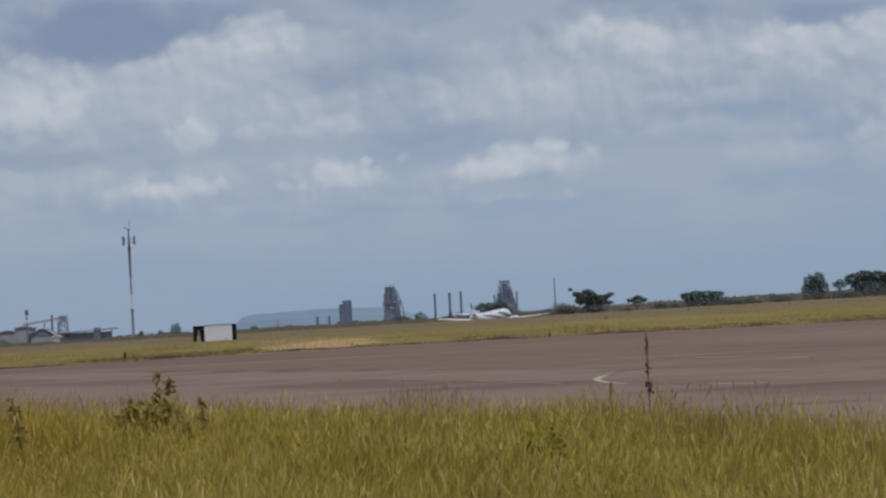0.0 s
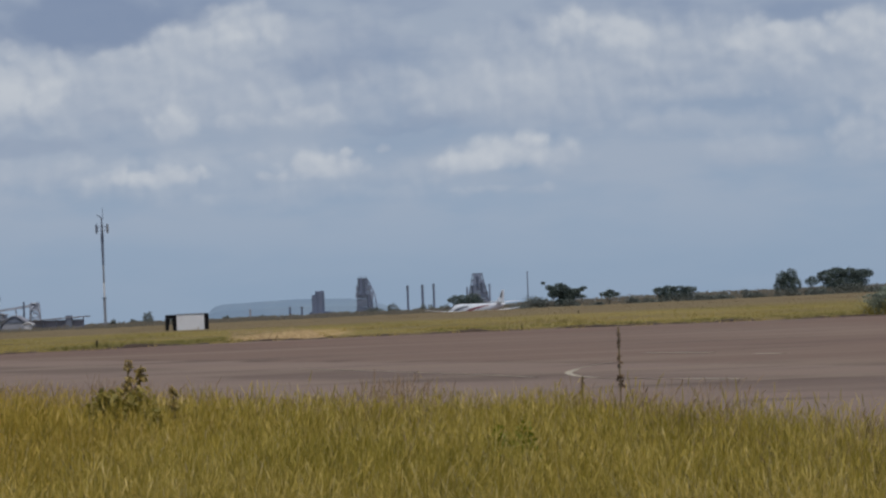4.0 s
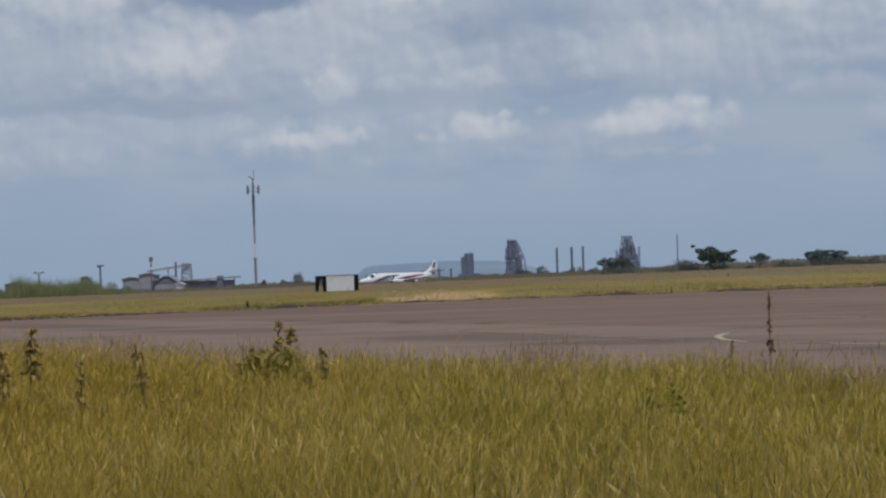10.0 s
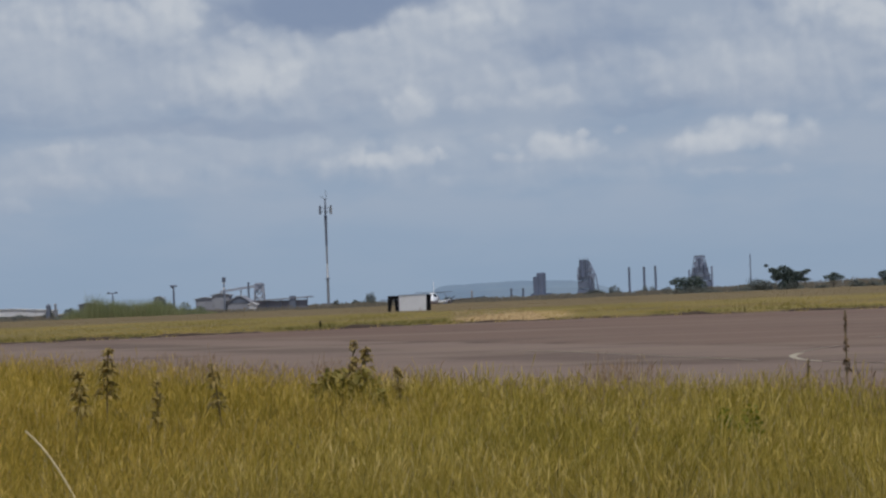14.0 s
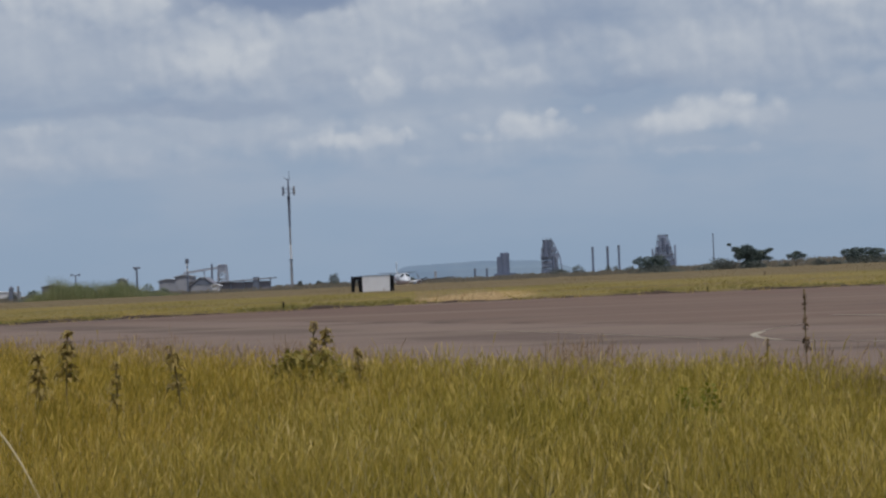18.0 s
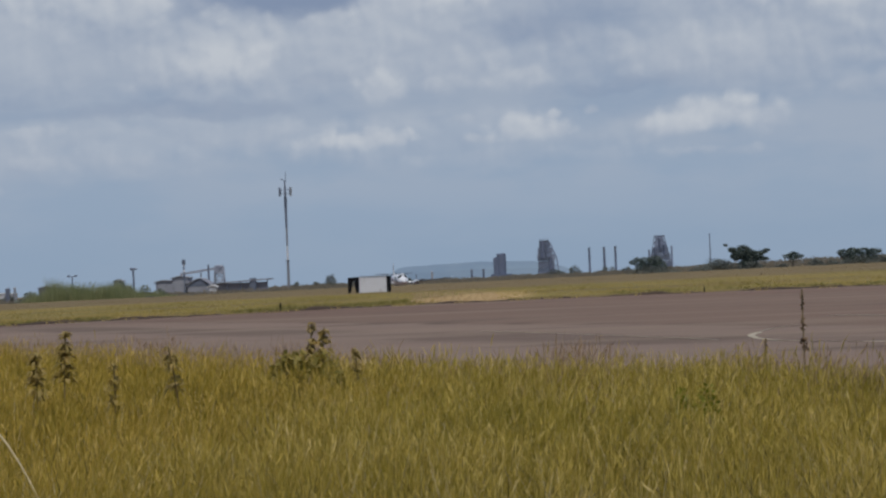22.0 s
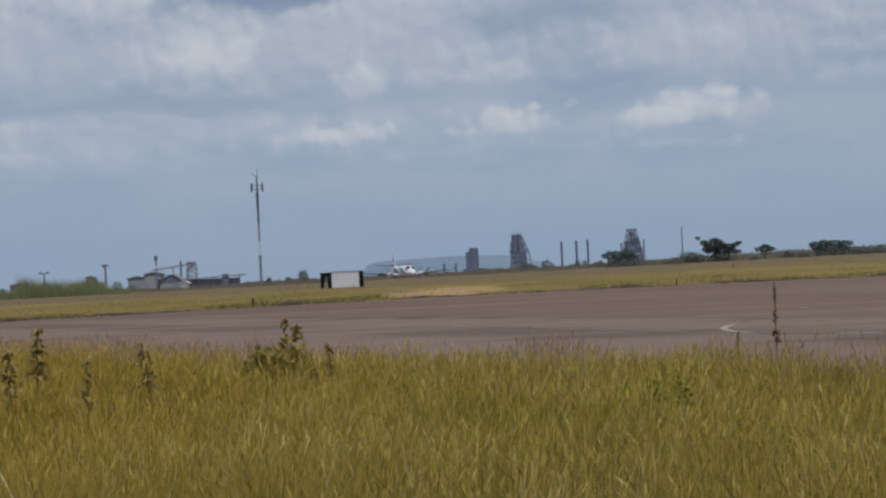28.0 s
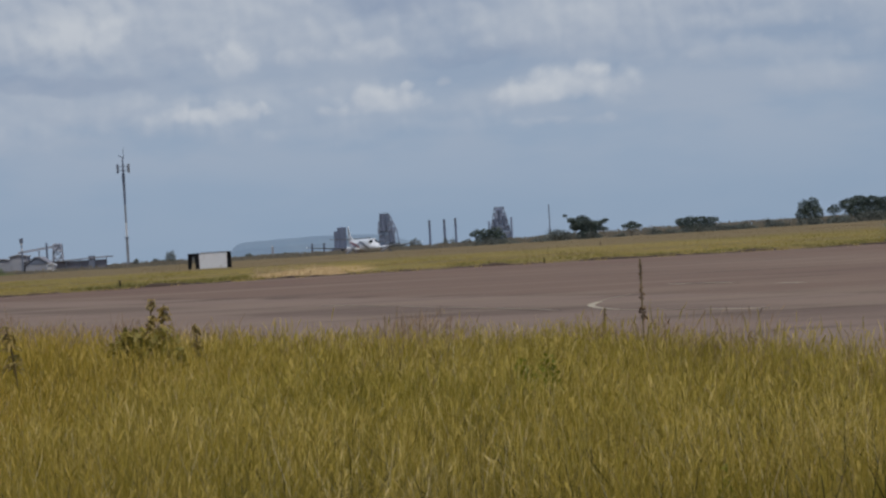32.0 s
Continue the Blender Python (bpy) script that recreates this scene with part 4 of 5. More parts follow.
def aircraft():
    """A slim low-wing twin turboprop, 19.5 m long; nose towards +y, wheels on z = 0."""
    top = thing("aircraft", Matrix.Identity(4), "slim white twin turboprop aeroplane with grey and red stripes taxiing", "aeroplane")
    # fuselage: station, centre height, half width, half height
    body = ((9.35, 1.42, 0.04, 0.04), (9.2, 1.43, 0.20, 0.17), (8.8, 1.45, 0.39, 0.33), (8.2, 1.49, 0.58, 0.46), (7.4, 1.54, 0.76, 0.58), (6.95, 1.58, 0.84, 0.67),
            (6.5, 1.70, 0.91, 0.87), (6.05, 1.80, 0.97, 1.01), (5.4, 1.82, 0.99, 1.02), (3.0, 1.82, 1.0, 1.03), (-3.0, 1.82, 1.0, 1.03), (-5.0, 1.90, 0.93, 0.95),
            (-6.6, 2.10, 0.72, 0.74), (-8.0, 2.30, 0.48, 0.52), (-9.3, 2.48, 0.28, 0.32), (-10.1, 2.58, 0.10, 0.14))
    bm = bmesh.new()
    loft(bm, [oval(y, 0, z, rx, rz, 28) for y, z, rx, rz in body])
    fus = part("fuselage", bm, WHITE, top, smooth=True)

    def skin(name, material, pieces, label="", sides=(1, -1)):
        """Paint or glazing lying on the fuselage skin: strips of (y0, y1, low, high) in degrees round it."""
        bm = bmesh.new()
        st = np.array(body)
        for side in sides:
            for rough in pieces:
                ks = [p[0] for p in rough][::-1]
                path = [(float(y), *(float(np.interp(y, ks, [p[c] for p in rough][::-1])) for c in (1, 2))) for y in np.linspace(rough[0][0], rough[-1][0], 4 * len(rough) + 1)]
                rows = []
                for y, lo, hi in path:
                    k = st[:, 0][::-1]
                    z, rx, rz = (np.interp(y, k, st[:, c][::-1]) for c in (1, 2, 3))
                    rows.append([((rx + 0.02) * math.cos(radians(lo + (hi - lo) * i / 4)) * side, y, z + (rz + 0.02) * math.sin(radians(lo + (hi - lo) * i / 4))) for i in range(5)])
                vs = [[bm.verts.new(p) for p in r] for r in rows]
                for r, q in zip(vs, vs[1:]):
                    for i in range(4):
                        f = (r[i], r[i + 1], q[i + 1], q[i])
                        bm.faces.new(f if side < 0 else f[::-1])
        return part(name, bm, material, fus, label)

    for side in (1, -1):
        skin("grey_stripe", GREY_PAINT, [[(6.6, -36, -22), (5.6, -24, -2), (4.4, -10, 18), (3.0, 6, 34), (1.6, 20, 42), (0.4, 32, 44)]], "dark grey swept stripe", (side,))
        skin("red_stripe", RED_PAINT, [[(1.6, -26, -12), (0.4, -18, 6), (-1.2, -4, 20), (-2.8, 8, 30), (-4.4, 20, 38), (-6.0, 30, 42)]], "dark red swept stripe", (side,))
    skin("windscreen", GLASS, [[(6.98, 42, 74), (6.7, 32, 80), (6.3, 28, 84)]], "dark cockpit windscreen")
    bm = bmesh.new()
    box(bm, -0.5, 0.5, 5.2, 5.6, 2.72, 2.86, 0.05)
    part("antenna_fairing", bm, GREY_PAINT, fus)
    # wings with nacelles, propellers
    for side, nm in ((1, "starboard"), (-1, "port")):
        bm = bmesh.new()
        secs = [wing_section(1.75, 2.9, 0.0, 1.22, 0.22), wing_section(1.6, 2.5, side * 2.6, 1.40, 0.18), wing_section(1.2, 1.75, side * 6.2, 1.69, 0.11), wing_section(0.95, 1.15, side * 9.0, 1.93, 0.06), wing_section(0.75, 0.5, side * 9.25, 1.96, 0.02)]
        loft(bm, secs)
        wing = part("wing", bm, WHITE, top, smooth=True)
        bm = bmesh.new()
        le = [boot_ring(s) for s in secs[1:4]]
        loft(bm, le)
        part("deicing_boot", bm, DEICE, wing, "black rubber leading edge")
        nx = side * 2.75
        bm = bmesh.new()
        loft(bm, [oval(y, nx, z, rx, rz, 18) for y, z, rx, rz in ((4.15, 1.46, 0.20, 0.20), (3.9, 1.44, 0.28, 0.28), (3.2, 1.40, 0.33, 0.34), (1.6, 1.36, 0.35, 0.36), (-0.6, 1.32, 0.32, 0.32), (-1.9, 1.32, 0.18, 0.18), (-2.4, 1.34, 0.05, 0.06))])
        nac = part("nacelle", bm, WHITE, top, smooth=True)
        bm = bmesh.new()
        box(bm, nx - 0.2, nx + 0.2, 4.02, 4.13, 1.14, 1.26, 0.03)
        part("air_intake", bm, DEICE, nac)
        bm = bmesh.new()
        tube(bm, (nx + side * 0.26, -0.4, 1.32), (nx + side * 0.38, -1.2, 1.30), 0.13, 0.15, 10)
        part("exhaust_pipe", bm, DARK_METAL, nac)
        hub = new("propeller")
        hub.parent, hub.location = top, (nx, 4.2, 1.47)
        bm = bmesh.new()
        loft(bm, [oval(y, 0, 0, r, r, 14) for y, r in ((-0.02, 0.19), (0.12, 0.17), (0.28, 0.11), (0.38, 0.03))])
        part("spinner", bm, METAL, hub, smooth=True)
        for k in range(4):
            bm = bmesh.new()
            m = Matrix.Rotation(k * math.pi / 2 + 0.4, 4, "Y")
            ring = lambda r, w, tw: [m @ Vector((c * w * math.cos(tw) - d * 0.02 * math.sin(tw), 0.05 + c * w * math.sin(tw) + d * 0.02 * math.cos(tw), r)) for c, d in ((-1, 0), (0, 1), (1, 0), (0, -1))]
            loft(bm, [ring(0.15, 0.06, 0.9), ring(0.5, 0.11, 0.65), ring(1.0, 0.12, 0.4), ring(1.32, 0.07, 0.3)])
            part("blade", bm, DARK_METAL, hub)
        # main gear
        bm = bmesh.new()
        tube(bm, (nx, -0.2, 1.2), (nx, -0.35, 0.42), 0.07)
        tube(bm, (nx, 0.5, 1.15), (nx, -0.3, 0.6), 0.04)
        gear = part("landing_gear_leg", bm, METAL, top)
        for dx in (-0.2, 0.2):
            bm = bmesh.new()
            tube(bm, (nx + dx - 0.1, -0.35, 0.36), (nx + dx + 0.1, -0.35, 0.36), 0.36, sides=20)
            bmesh.ops.bevel(bm, geom=[e for e in bm.edges if abs(e.verts[0].co.x - e.verts[1].co.x) < 1e-4], offset=0.06, segments=2, affect="EDGES")
            part("wheel", bm, TYRE, gear)
    bm = bmesh.new()
    tube(bm, (0, 6.1, 1.2), (0, 6.25, 0.34), 0.06)
    nose_leg = part("nose_gear_leg", bm, METAL, top)
    for dx in (-0.14, 0.14):
        bm = bmesh.new()
        tube(bm, (dx - 0.07, 6.25, 0.27), (dx + 0.07, 6.25, 0.27), 0.27, sides=18)
        part("wheel", bm, TYRE, nose_leg)
    # fin with a long dorsal fillet, rudder, tailplane part-way up
    bm = bmesh.new()
    fin = lambda z, y0, y1, w: [(0, y0, z), (w, y0 - 0.25 * (y0 - y1), z), (w * 0.8, y0 - 0.6 * (y0 - y1), z), (0.012, y1, z), (-0.012, y1, z), (-w * 0.8, y0 - 0.6 * (y0 - y1), z), (-w, y0 - 0.25 * (y0 - y1), z)]
    loft(bm, [fin(2.50, -4.2, -9.30, 0.033), fin(2.85, -6.6, -9.35, 0.036), fin(3.2, -7.6, -9.45, 0.033), fin(3.95, -8.5, -9.6, 0.028), fin(4.85, -9.15, -9.78, 0.019), fin(4.95, -9.32, -9.78, 0.008)])
    tail = part("fin", bm, WHITE, top, smooth=True)
    bm = bmesh.new()
    loft(bm, [fin(2.45, -9.34, -9.85, 0.022), fin(3.6, -9.54, -9.97, 0.019), fin(4.92, -9.80, -10.12, 0.011)])
    part("rudder", bm, WHITE, tail)
    for side in (1, -1):
        bm = bmesh.new()
        bm.faces.new([bm.verts.new(p) for p in ((side * 0.043, -8.7, 3.75), (side * 0.040, -8.95, 4.3), (side * 0.036, -9.2, 4.6), (side * 0.033, -9.7, 4.5), (side * 0.037, -9.45, 4.15), (side * 0.038, -9.5, 3.8), (side * 0.042, -9.1, 3.6))][::side])
        part("fin_emblem", bm, GREY_PAINT, tail, "dark plain emblem shape")
        bm = bmesh.new()
        loft(bm, [wing_section(-8.0, 1.6, side * 0.03, 2.92, 0.11), wing_section(-8.4, 1.15, side * 1.8, 3.01, 0.08), wing_section(-8.7, 0.75, side * 3.3, 3.09, 0.04)])
        plane = part("tailplane", bm, WHITE, top, smooth=True)
        bm = bmesh.new()
        a, b = wing_section(-8.0, 1.6, side * 0.15, 2.926, 0.11), wing_section(-8.7, 0.75, side * 3.3, 3.09, 0.04)
        loft(bm, [boot_ring(s) for s in (a, b)])
        part("deicing_boot", bm, DEICE, plane, "black rubber leading edge")
    return top


# ---- airfield structures ----
def marker_hut():
    """Low white board wall with black ends, one end an open black frame."""
    top = thing("marker_hut", Matrix.Translation((-31.3, 320, 0.5)), "low white panel shelter with black painted ends in the grass", "shelter")
    bm = bmesh.new()
    box(bm, -1.30, 2.18, -0.12, 0.0, 0.0, 1.98, 0.015)
    part("white_panel", bm, PANEL, top, "weathered white board")
    for quad in (((-2.72, 0.0), (-2.38, 0.0), (-2.12, 1.5), (-2.72, 1.5)), ((-1.74, 0.0), (-1.31, 0.0), (-1.31, 1.5), (-1.92, 1.5)), ((-2.72, 1.51), (-1.31, 1.51), (-1.31, 1.98), (-2.72, 1.98))):
        bm = bmesh.new()
        loft(bm, [[(qx, yy, qz) for qx, qz in quad] for yy in (-0.16, 0.10)])
        part("black_frame", bm, BLACK, top)
    bm = bmesh.new()
    box(bm, 2.19, 2.72, -0.16, 0.10, 0.0, 2.02, 0.015)
    part("black_post", bm, BLACK, top)
    bm = bmesh.new()
    box(bm, -1.3, 2.18, -0.2, 1.9, 2.0, 2.07, 0.01)
    part("roof_sheet", bm, ROOF, top)
    for x in (-1.2, 2.1):
        bm = bmesh.new()
        tube(bm, (x, 1.75, -0.1), (x, 1.75, 2.0), 0.05)
        part("rear_post", bm, DARK_METAL, top)
    return top


def antenna_mast():
    """A tall slender monopole with panel antennas."""
    z0 = float(ground_z(-90.9, 700)) - 0.7
    top = thing("antenna_mast", Matrix.Translation((-90.9, 700, z0)), "tall slender grey telecom mast with panel antennas", "mast")
    for name, material, a, b, r0, r1 in (("lower_pole", GALV, 0.0, 8.3, 0.42, 0.34), ("pale_section", PALE_BAND, 8.3, 12.5, 0.27, 0.25), ("middle_pole", GALV, 12.5, 17.5, 0.25, 0.27),
                                         ("upper_pole", DARK_METAL, 17.5, 26.0, 0.30, 0.42), ("top_pole", DARK_METAL, 26.0, 30.6, 0.26, 0.18)):
        bm = bmesh.new()
        tube(bm, (0, 0, a), (0, 0, b), r0, r1, 12)
        part(name, bm, material, top)
    bm = bmesh.new()
    tube(bm, (0, 0, 8.2), (0, 0, 8.5), 0.62, 0.62, 12)
    part("collar", bm, DARK_METAL, top)
    for dx, dy in ((-1.5, 0.0), (1.5, 0.3), (0.2, -1.4)):
        bm = bmesh.new()
        tube(bm, (0, 0, 26.9), (dx, dy, 26.9), 0.07)
        tube(bm, (0, 0, 28.0), (dx, dy, 28.0), 0.07)
        tube(bm, (dx * 0.8, dy * 0.8, 26.85), (dx * 0.8, dy * 0.8, 28.05), 0.09)
        arm = part("antenna_arm", bm, DARK_METAL, top)
        bm = bmesh.new()
        box(bm, dx - 0.28, dx + 0.28, dy - 0.15, dy + 0.15, 26.2, 28.7, 0.05)
        part("panel_antenna", bm, DARK_METAL if dx < 1 else GALV, arm)
    bm = bmesh.new()
    tube(bm, (0.3, 0, 30.3), (-1.2, 0, 31.2), 0.1)
    part("top_bracket", bm, DARK_METAL, top)
    bm = bmesh.new()
    tube(bm, (0.3, 0, 30.2), (0.3, 0, 33.0), 0.07)
    part("lightning_rod", bm, DARK_METAL, top)
    bm = bmesh.new()
    box(bm, -1.6, 1.7, -1.5, 1.5, 0, 1.6, 0.05)
    part("base_cabinet", bm, GALV, top)
    return top


def truss(bm, w0, w1, d0, d1, z0, z1, levels, r, lean=0.0):
    """An open braced tower: four legs, rings and diagonals."""
    for k in range(levels):
        rows = []
        for f in (k / levels, (k + 1) / levels):
            w, d, z = w0 + (w1 - w0) * f, d0 + (d1 - d0) * f, z0 + (z1 - z0) * f
            rows.append([(lean * f + sx * w / 2, sy * d / 2, z) for sx, sy in ((-1, -1), (1, -1), (1, 1), (-1, 1))])
        for i in range(4):
            j = (i + 1) % 4
            for p, q in ((rows[0][i], rows[1][i]), (rows[1][i], rows[1][j]), (rows[0][i], rows[1][j])):
                tube(bm, p, q, r, sides=5)


FAR = 2400.0


def far_root(name, x, label, category):
    return thing(name, Matrix.Translation((x, FAR, float(ground_z(x, FAR)) - 3.2)), label, category, "works on the skyline")


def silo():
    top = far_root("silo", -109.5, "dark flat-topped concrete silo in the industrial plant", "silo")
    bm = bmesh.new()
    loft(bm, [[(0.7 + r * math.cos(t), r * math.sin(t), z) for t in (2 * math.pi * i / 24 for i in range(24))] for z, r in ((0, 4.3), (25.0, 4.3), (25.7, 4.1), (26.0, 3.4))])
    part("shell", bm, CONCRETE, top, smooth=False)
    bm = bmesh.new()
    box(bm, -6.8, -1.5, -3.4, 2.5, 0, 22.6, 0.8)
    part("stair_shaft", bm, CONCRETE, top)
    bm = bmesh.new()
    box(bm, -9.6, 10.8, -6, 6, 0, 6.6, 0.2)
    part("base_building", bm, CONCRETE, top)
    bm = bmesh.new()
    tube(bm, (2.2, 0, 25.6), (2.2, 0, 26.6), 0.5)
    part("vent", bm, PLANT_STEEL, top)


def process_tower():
    top = far_root("process_tower", -66.0, "tall braced process tower blue with distance haze, with a sloping conveyor leg", "industrial tower")
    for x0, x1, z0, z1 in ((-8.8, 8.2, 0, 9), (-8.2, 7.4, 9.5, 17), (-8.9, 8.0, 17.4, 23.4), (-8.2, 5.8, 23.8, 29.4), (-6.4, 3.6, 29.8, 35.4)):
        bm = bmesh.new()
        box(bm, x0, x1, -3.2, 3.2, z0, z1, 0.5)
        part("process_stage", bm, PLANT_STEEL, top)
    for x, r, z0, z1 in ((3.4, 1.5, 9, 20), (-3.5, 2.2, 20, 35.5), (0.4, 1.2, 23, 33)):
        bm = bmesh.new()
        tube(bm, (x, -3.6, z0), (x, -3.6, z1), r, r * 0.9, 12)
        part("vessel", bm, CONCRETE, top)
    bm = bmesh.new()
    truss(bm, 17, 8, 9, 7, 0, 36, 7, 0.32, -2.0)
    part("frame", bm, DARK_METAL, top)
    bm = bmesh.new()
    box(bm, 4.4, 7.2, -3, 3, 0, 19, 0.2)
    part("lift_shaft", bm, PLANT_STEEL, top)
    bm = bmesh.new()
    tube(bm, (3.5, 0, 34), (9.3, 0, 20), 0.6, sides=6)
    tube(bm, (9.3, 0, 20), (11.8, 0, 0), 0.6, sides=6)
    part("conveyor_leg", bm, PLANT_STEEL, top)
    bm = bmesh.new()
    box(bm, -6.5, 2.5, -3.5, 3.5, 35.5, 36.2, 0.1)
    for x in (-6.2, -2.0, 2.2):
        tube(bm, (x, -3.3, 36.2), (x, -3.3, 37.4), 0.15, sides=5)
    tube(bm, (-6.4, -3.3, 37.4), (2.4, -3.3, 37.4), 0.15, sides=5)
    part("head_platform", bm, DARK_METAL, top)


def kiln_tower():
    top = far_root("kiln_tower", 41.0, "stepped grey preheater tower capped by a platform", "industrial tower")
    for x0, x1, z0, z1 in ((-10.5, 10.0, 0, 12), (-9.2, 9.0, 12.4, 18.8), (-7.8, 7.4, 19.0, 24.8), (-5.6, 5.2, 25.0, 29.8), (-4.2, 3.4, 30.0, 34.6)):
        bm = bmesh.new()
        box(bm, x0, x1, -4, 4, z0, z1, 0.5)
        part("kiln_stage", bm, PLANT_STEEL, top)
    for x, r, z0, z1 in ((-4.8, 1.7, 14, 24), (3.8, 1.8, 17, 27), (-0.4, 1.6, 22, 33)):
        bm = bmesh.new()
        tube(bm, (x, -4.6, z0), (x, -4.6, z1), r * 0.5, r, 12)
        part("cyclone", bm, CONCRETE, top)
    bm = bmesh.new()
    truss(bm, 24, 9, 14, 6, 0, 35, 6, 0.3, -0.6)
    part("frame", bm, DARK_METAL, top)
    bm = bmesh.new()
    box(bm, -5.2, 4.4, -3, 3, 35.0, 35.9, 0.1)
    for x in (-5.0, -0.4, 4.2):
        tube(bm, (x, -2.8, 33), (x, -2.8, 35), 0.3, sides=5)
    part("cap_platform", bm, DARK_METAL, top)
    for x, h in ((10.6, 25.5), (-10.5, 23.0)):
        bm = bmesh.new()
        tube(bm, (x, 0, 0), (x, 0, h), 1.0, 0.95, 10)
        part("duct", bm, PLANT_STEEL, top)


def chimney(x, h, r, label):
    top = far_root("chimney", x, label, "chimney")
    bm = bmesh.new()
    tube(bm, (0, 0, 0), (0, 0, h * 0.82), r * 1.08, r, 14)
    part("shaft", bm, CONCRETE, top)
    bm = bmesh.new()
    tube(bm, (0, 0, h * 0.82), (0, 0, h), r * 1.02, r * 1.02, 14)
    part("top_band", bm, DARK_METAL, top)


def pole(x, y, h, r, label, head=""):
    top = thing("pole", Matrix.Translation((x, y, float(ground_z(x, y)) - 0.1)), label, "pole")
    bm = bmesh.new()
    tube(bm, (0, 0, 0), (0, 0, h), r, r * 0.75, 10)
    part("shaft", bm, DARK_METAL, top)
    if head == "lamps":
        bm = bmesh.new()
        tube(bm, (-1.1, 0, h), (1.1, 0, h), 0.09)
        part("crossbar", bm, DARK_METAL, top)
        for x0 in (-1.2, 0.6):
            bm = bmesh.new()
            box(bm, x0, x0 + 0.6, -0.3, 0.3, h - 0.05, h + 0.3, 0.04)
            part("floodlight", bm, DARK_METAL, top)
    elif head == "bracket":
        bm = bmesh.new()
        tube(bm, (0, 0, h - 0.8), (-0.7, 0, h), 0.16)
        tube(bm, (-0.8, 0, h), (0.9, 0, h - 0.1), 0.2)
        part("bracket", bm, DARK_METAL, top)
    elif head == "drum":
        bm = bmesh.new()
        tube(bm, (0, 0, h - 0.2), (0, 0, h + 0.9), r * 2.2, r * 2.2, 10)
        part("beacon", bm, DARK_METAL, top)
        for low in (h * 0.72, h * 0.90):
            bm = bmesh.new()
            tube(bm, (0, 0, low), (0, 0, low + h * 0.08), r * 1.25, r * 1.25, 10)
            part("pale_band", bm, PALE_BAND, top)
    return top


def gabled_house(name, x, y, w, d, h, ridge, label, wall=None, roof=None, door=True, apex=False):
    """A low building: walls with openings set in, a pitched sheet roof with eaves."""
    top = thing(name, Matrix.Translation((x, y, float(ground_z(x, y)) - 0.1)), label, "building")
    bm = bmesh.new()
    gable = [(-w / 2, 0), (w / 2, 0), (w / 2, h), (w * 0.1, h + ridge), (-w * 0.1, h + ridge), (-w / 2, h)]
    loft(bm, [[(px, yy, pz) for px, pz in gable] for yy in (-d / 2, d / 2)])
    part("wall", bm, wall or WALL, top)
    bm = bmesh.new()
    e = 0.4
    prof = [(-w / 2 - e, h - 0.1), (-w * 0.1, h + ridge + 0.01), (w * 0.1, h + ridge + 0.01), (w / 2 + e, h - 0.1), (w / 2 + e, h + 0.05), (w * 0.1, h + ridge + 0.22), (-w * 0.1, h + ridge + 0.22), (-w / 2 - e, h + 0.05)]
    loft(bm, [[(px, yy, pz) for px, pz in prof] for yy in (-d / 2 - e, d / 2 + e)])
    part("roof", bm, roof or ROOF, top)
    if apex:
        bm = bmesh.new()
        loft(bm, [[(px, yy, pz) for px, pz in ((-w * 0.42, h + 0.05), (w * 0.42, h + 0.05), (w * 0.11, h + ridge - 0.04), (-w * 0.11, h + ridge - 0.04))] for yy in (-d / 2 - 0.12, -d / 2 - 0.03)])
        part("gable_sheet", bm, DARK_METAL, top, "dark sheeted gable front")
    if door:
        for k in range(max(1, int(w / 3))):
            bm = bmesh.new()
            cx = -w / 2 + (k + 0.5) * w / max(1, int(w / 3))
            box(bm, cx - 0.5, cx + 0.5, -d / 2 - 0.05, -d / 2 + 0.05, h * 0.35, h * 0.75, 0.01)
            part("window", bm, GLASS, top)
    return top


def hangar(x, y, w, label):
    """A long low open shed: posts under a mono-pitch roof."""
    top = thing("hangar", Matrix.Translation((x, y, float(ground_z(x, y)) - 0.1)), label, "hangar")
    bm = bmesh.new()
    loft(bm, [[(-w / 2, yy, 2.15), (w / 2, yy, 2.75), (w / 2, yy, 2.98), (-w / 2, yy, 2.38)] for yy in (-4.5, 4.5)])
    part("roof", bm, ROOF, top)
    bm = bmesh.new()
    box(bm, -w / 2 + 0.3, w / 2 - 0.4, -3.6, -3.3, 0, 2.2)
    part("board_wall", bm, WALL, top)
    for k in range(5):
        bm = bmesh.new()
        px = -w / 2 + 0.4 + k * (w - 0.8) / 4
        tube(bm, (px, -4.2, 0), (px, -4.2, 2.3 + 0.12 * k), 0.12)
        part("post", bm, DARK_METAL, top)
    bm = bmesh.new()
    box(bm, w * 0.16, w * 0.27, -4.3, -3.2, 0, 3.2, 0.05)
    part("gate_pier", bm, DARK_METAL, top)
    return top


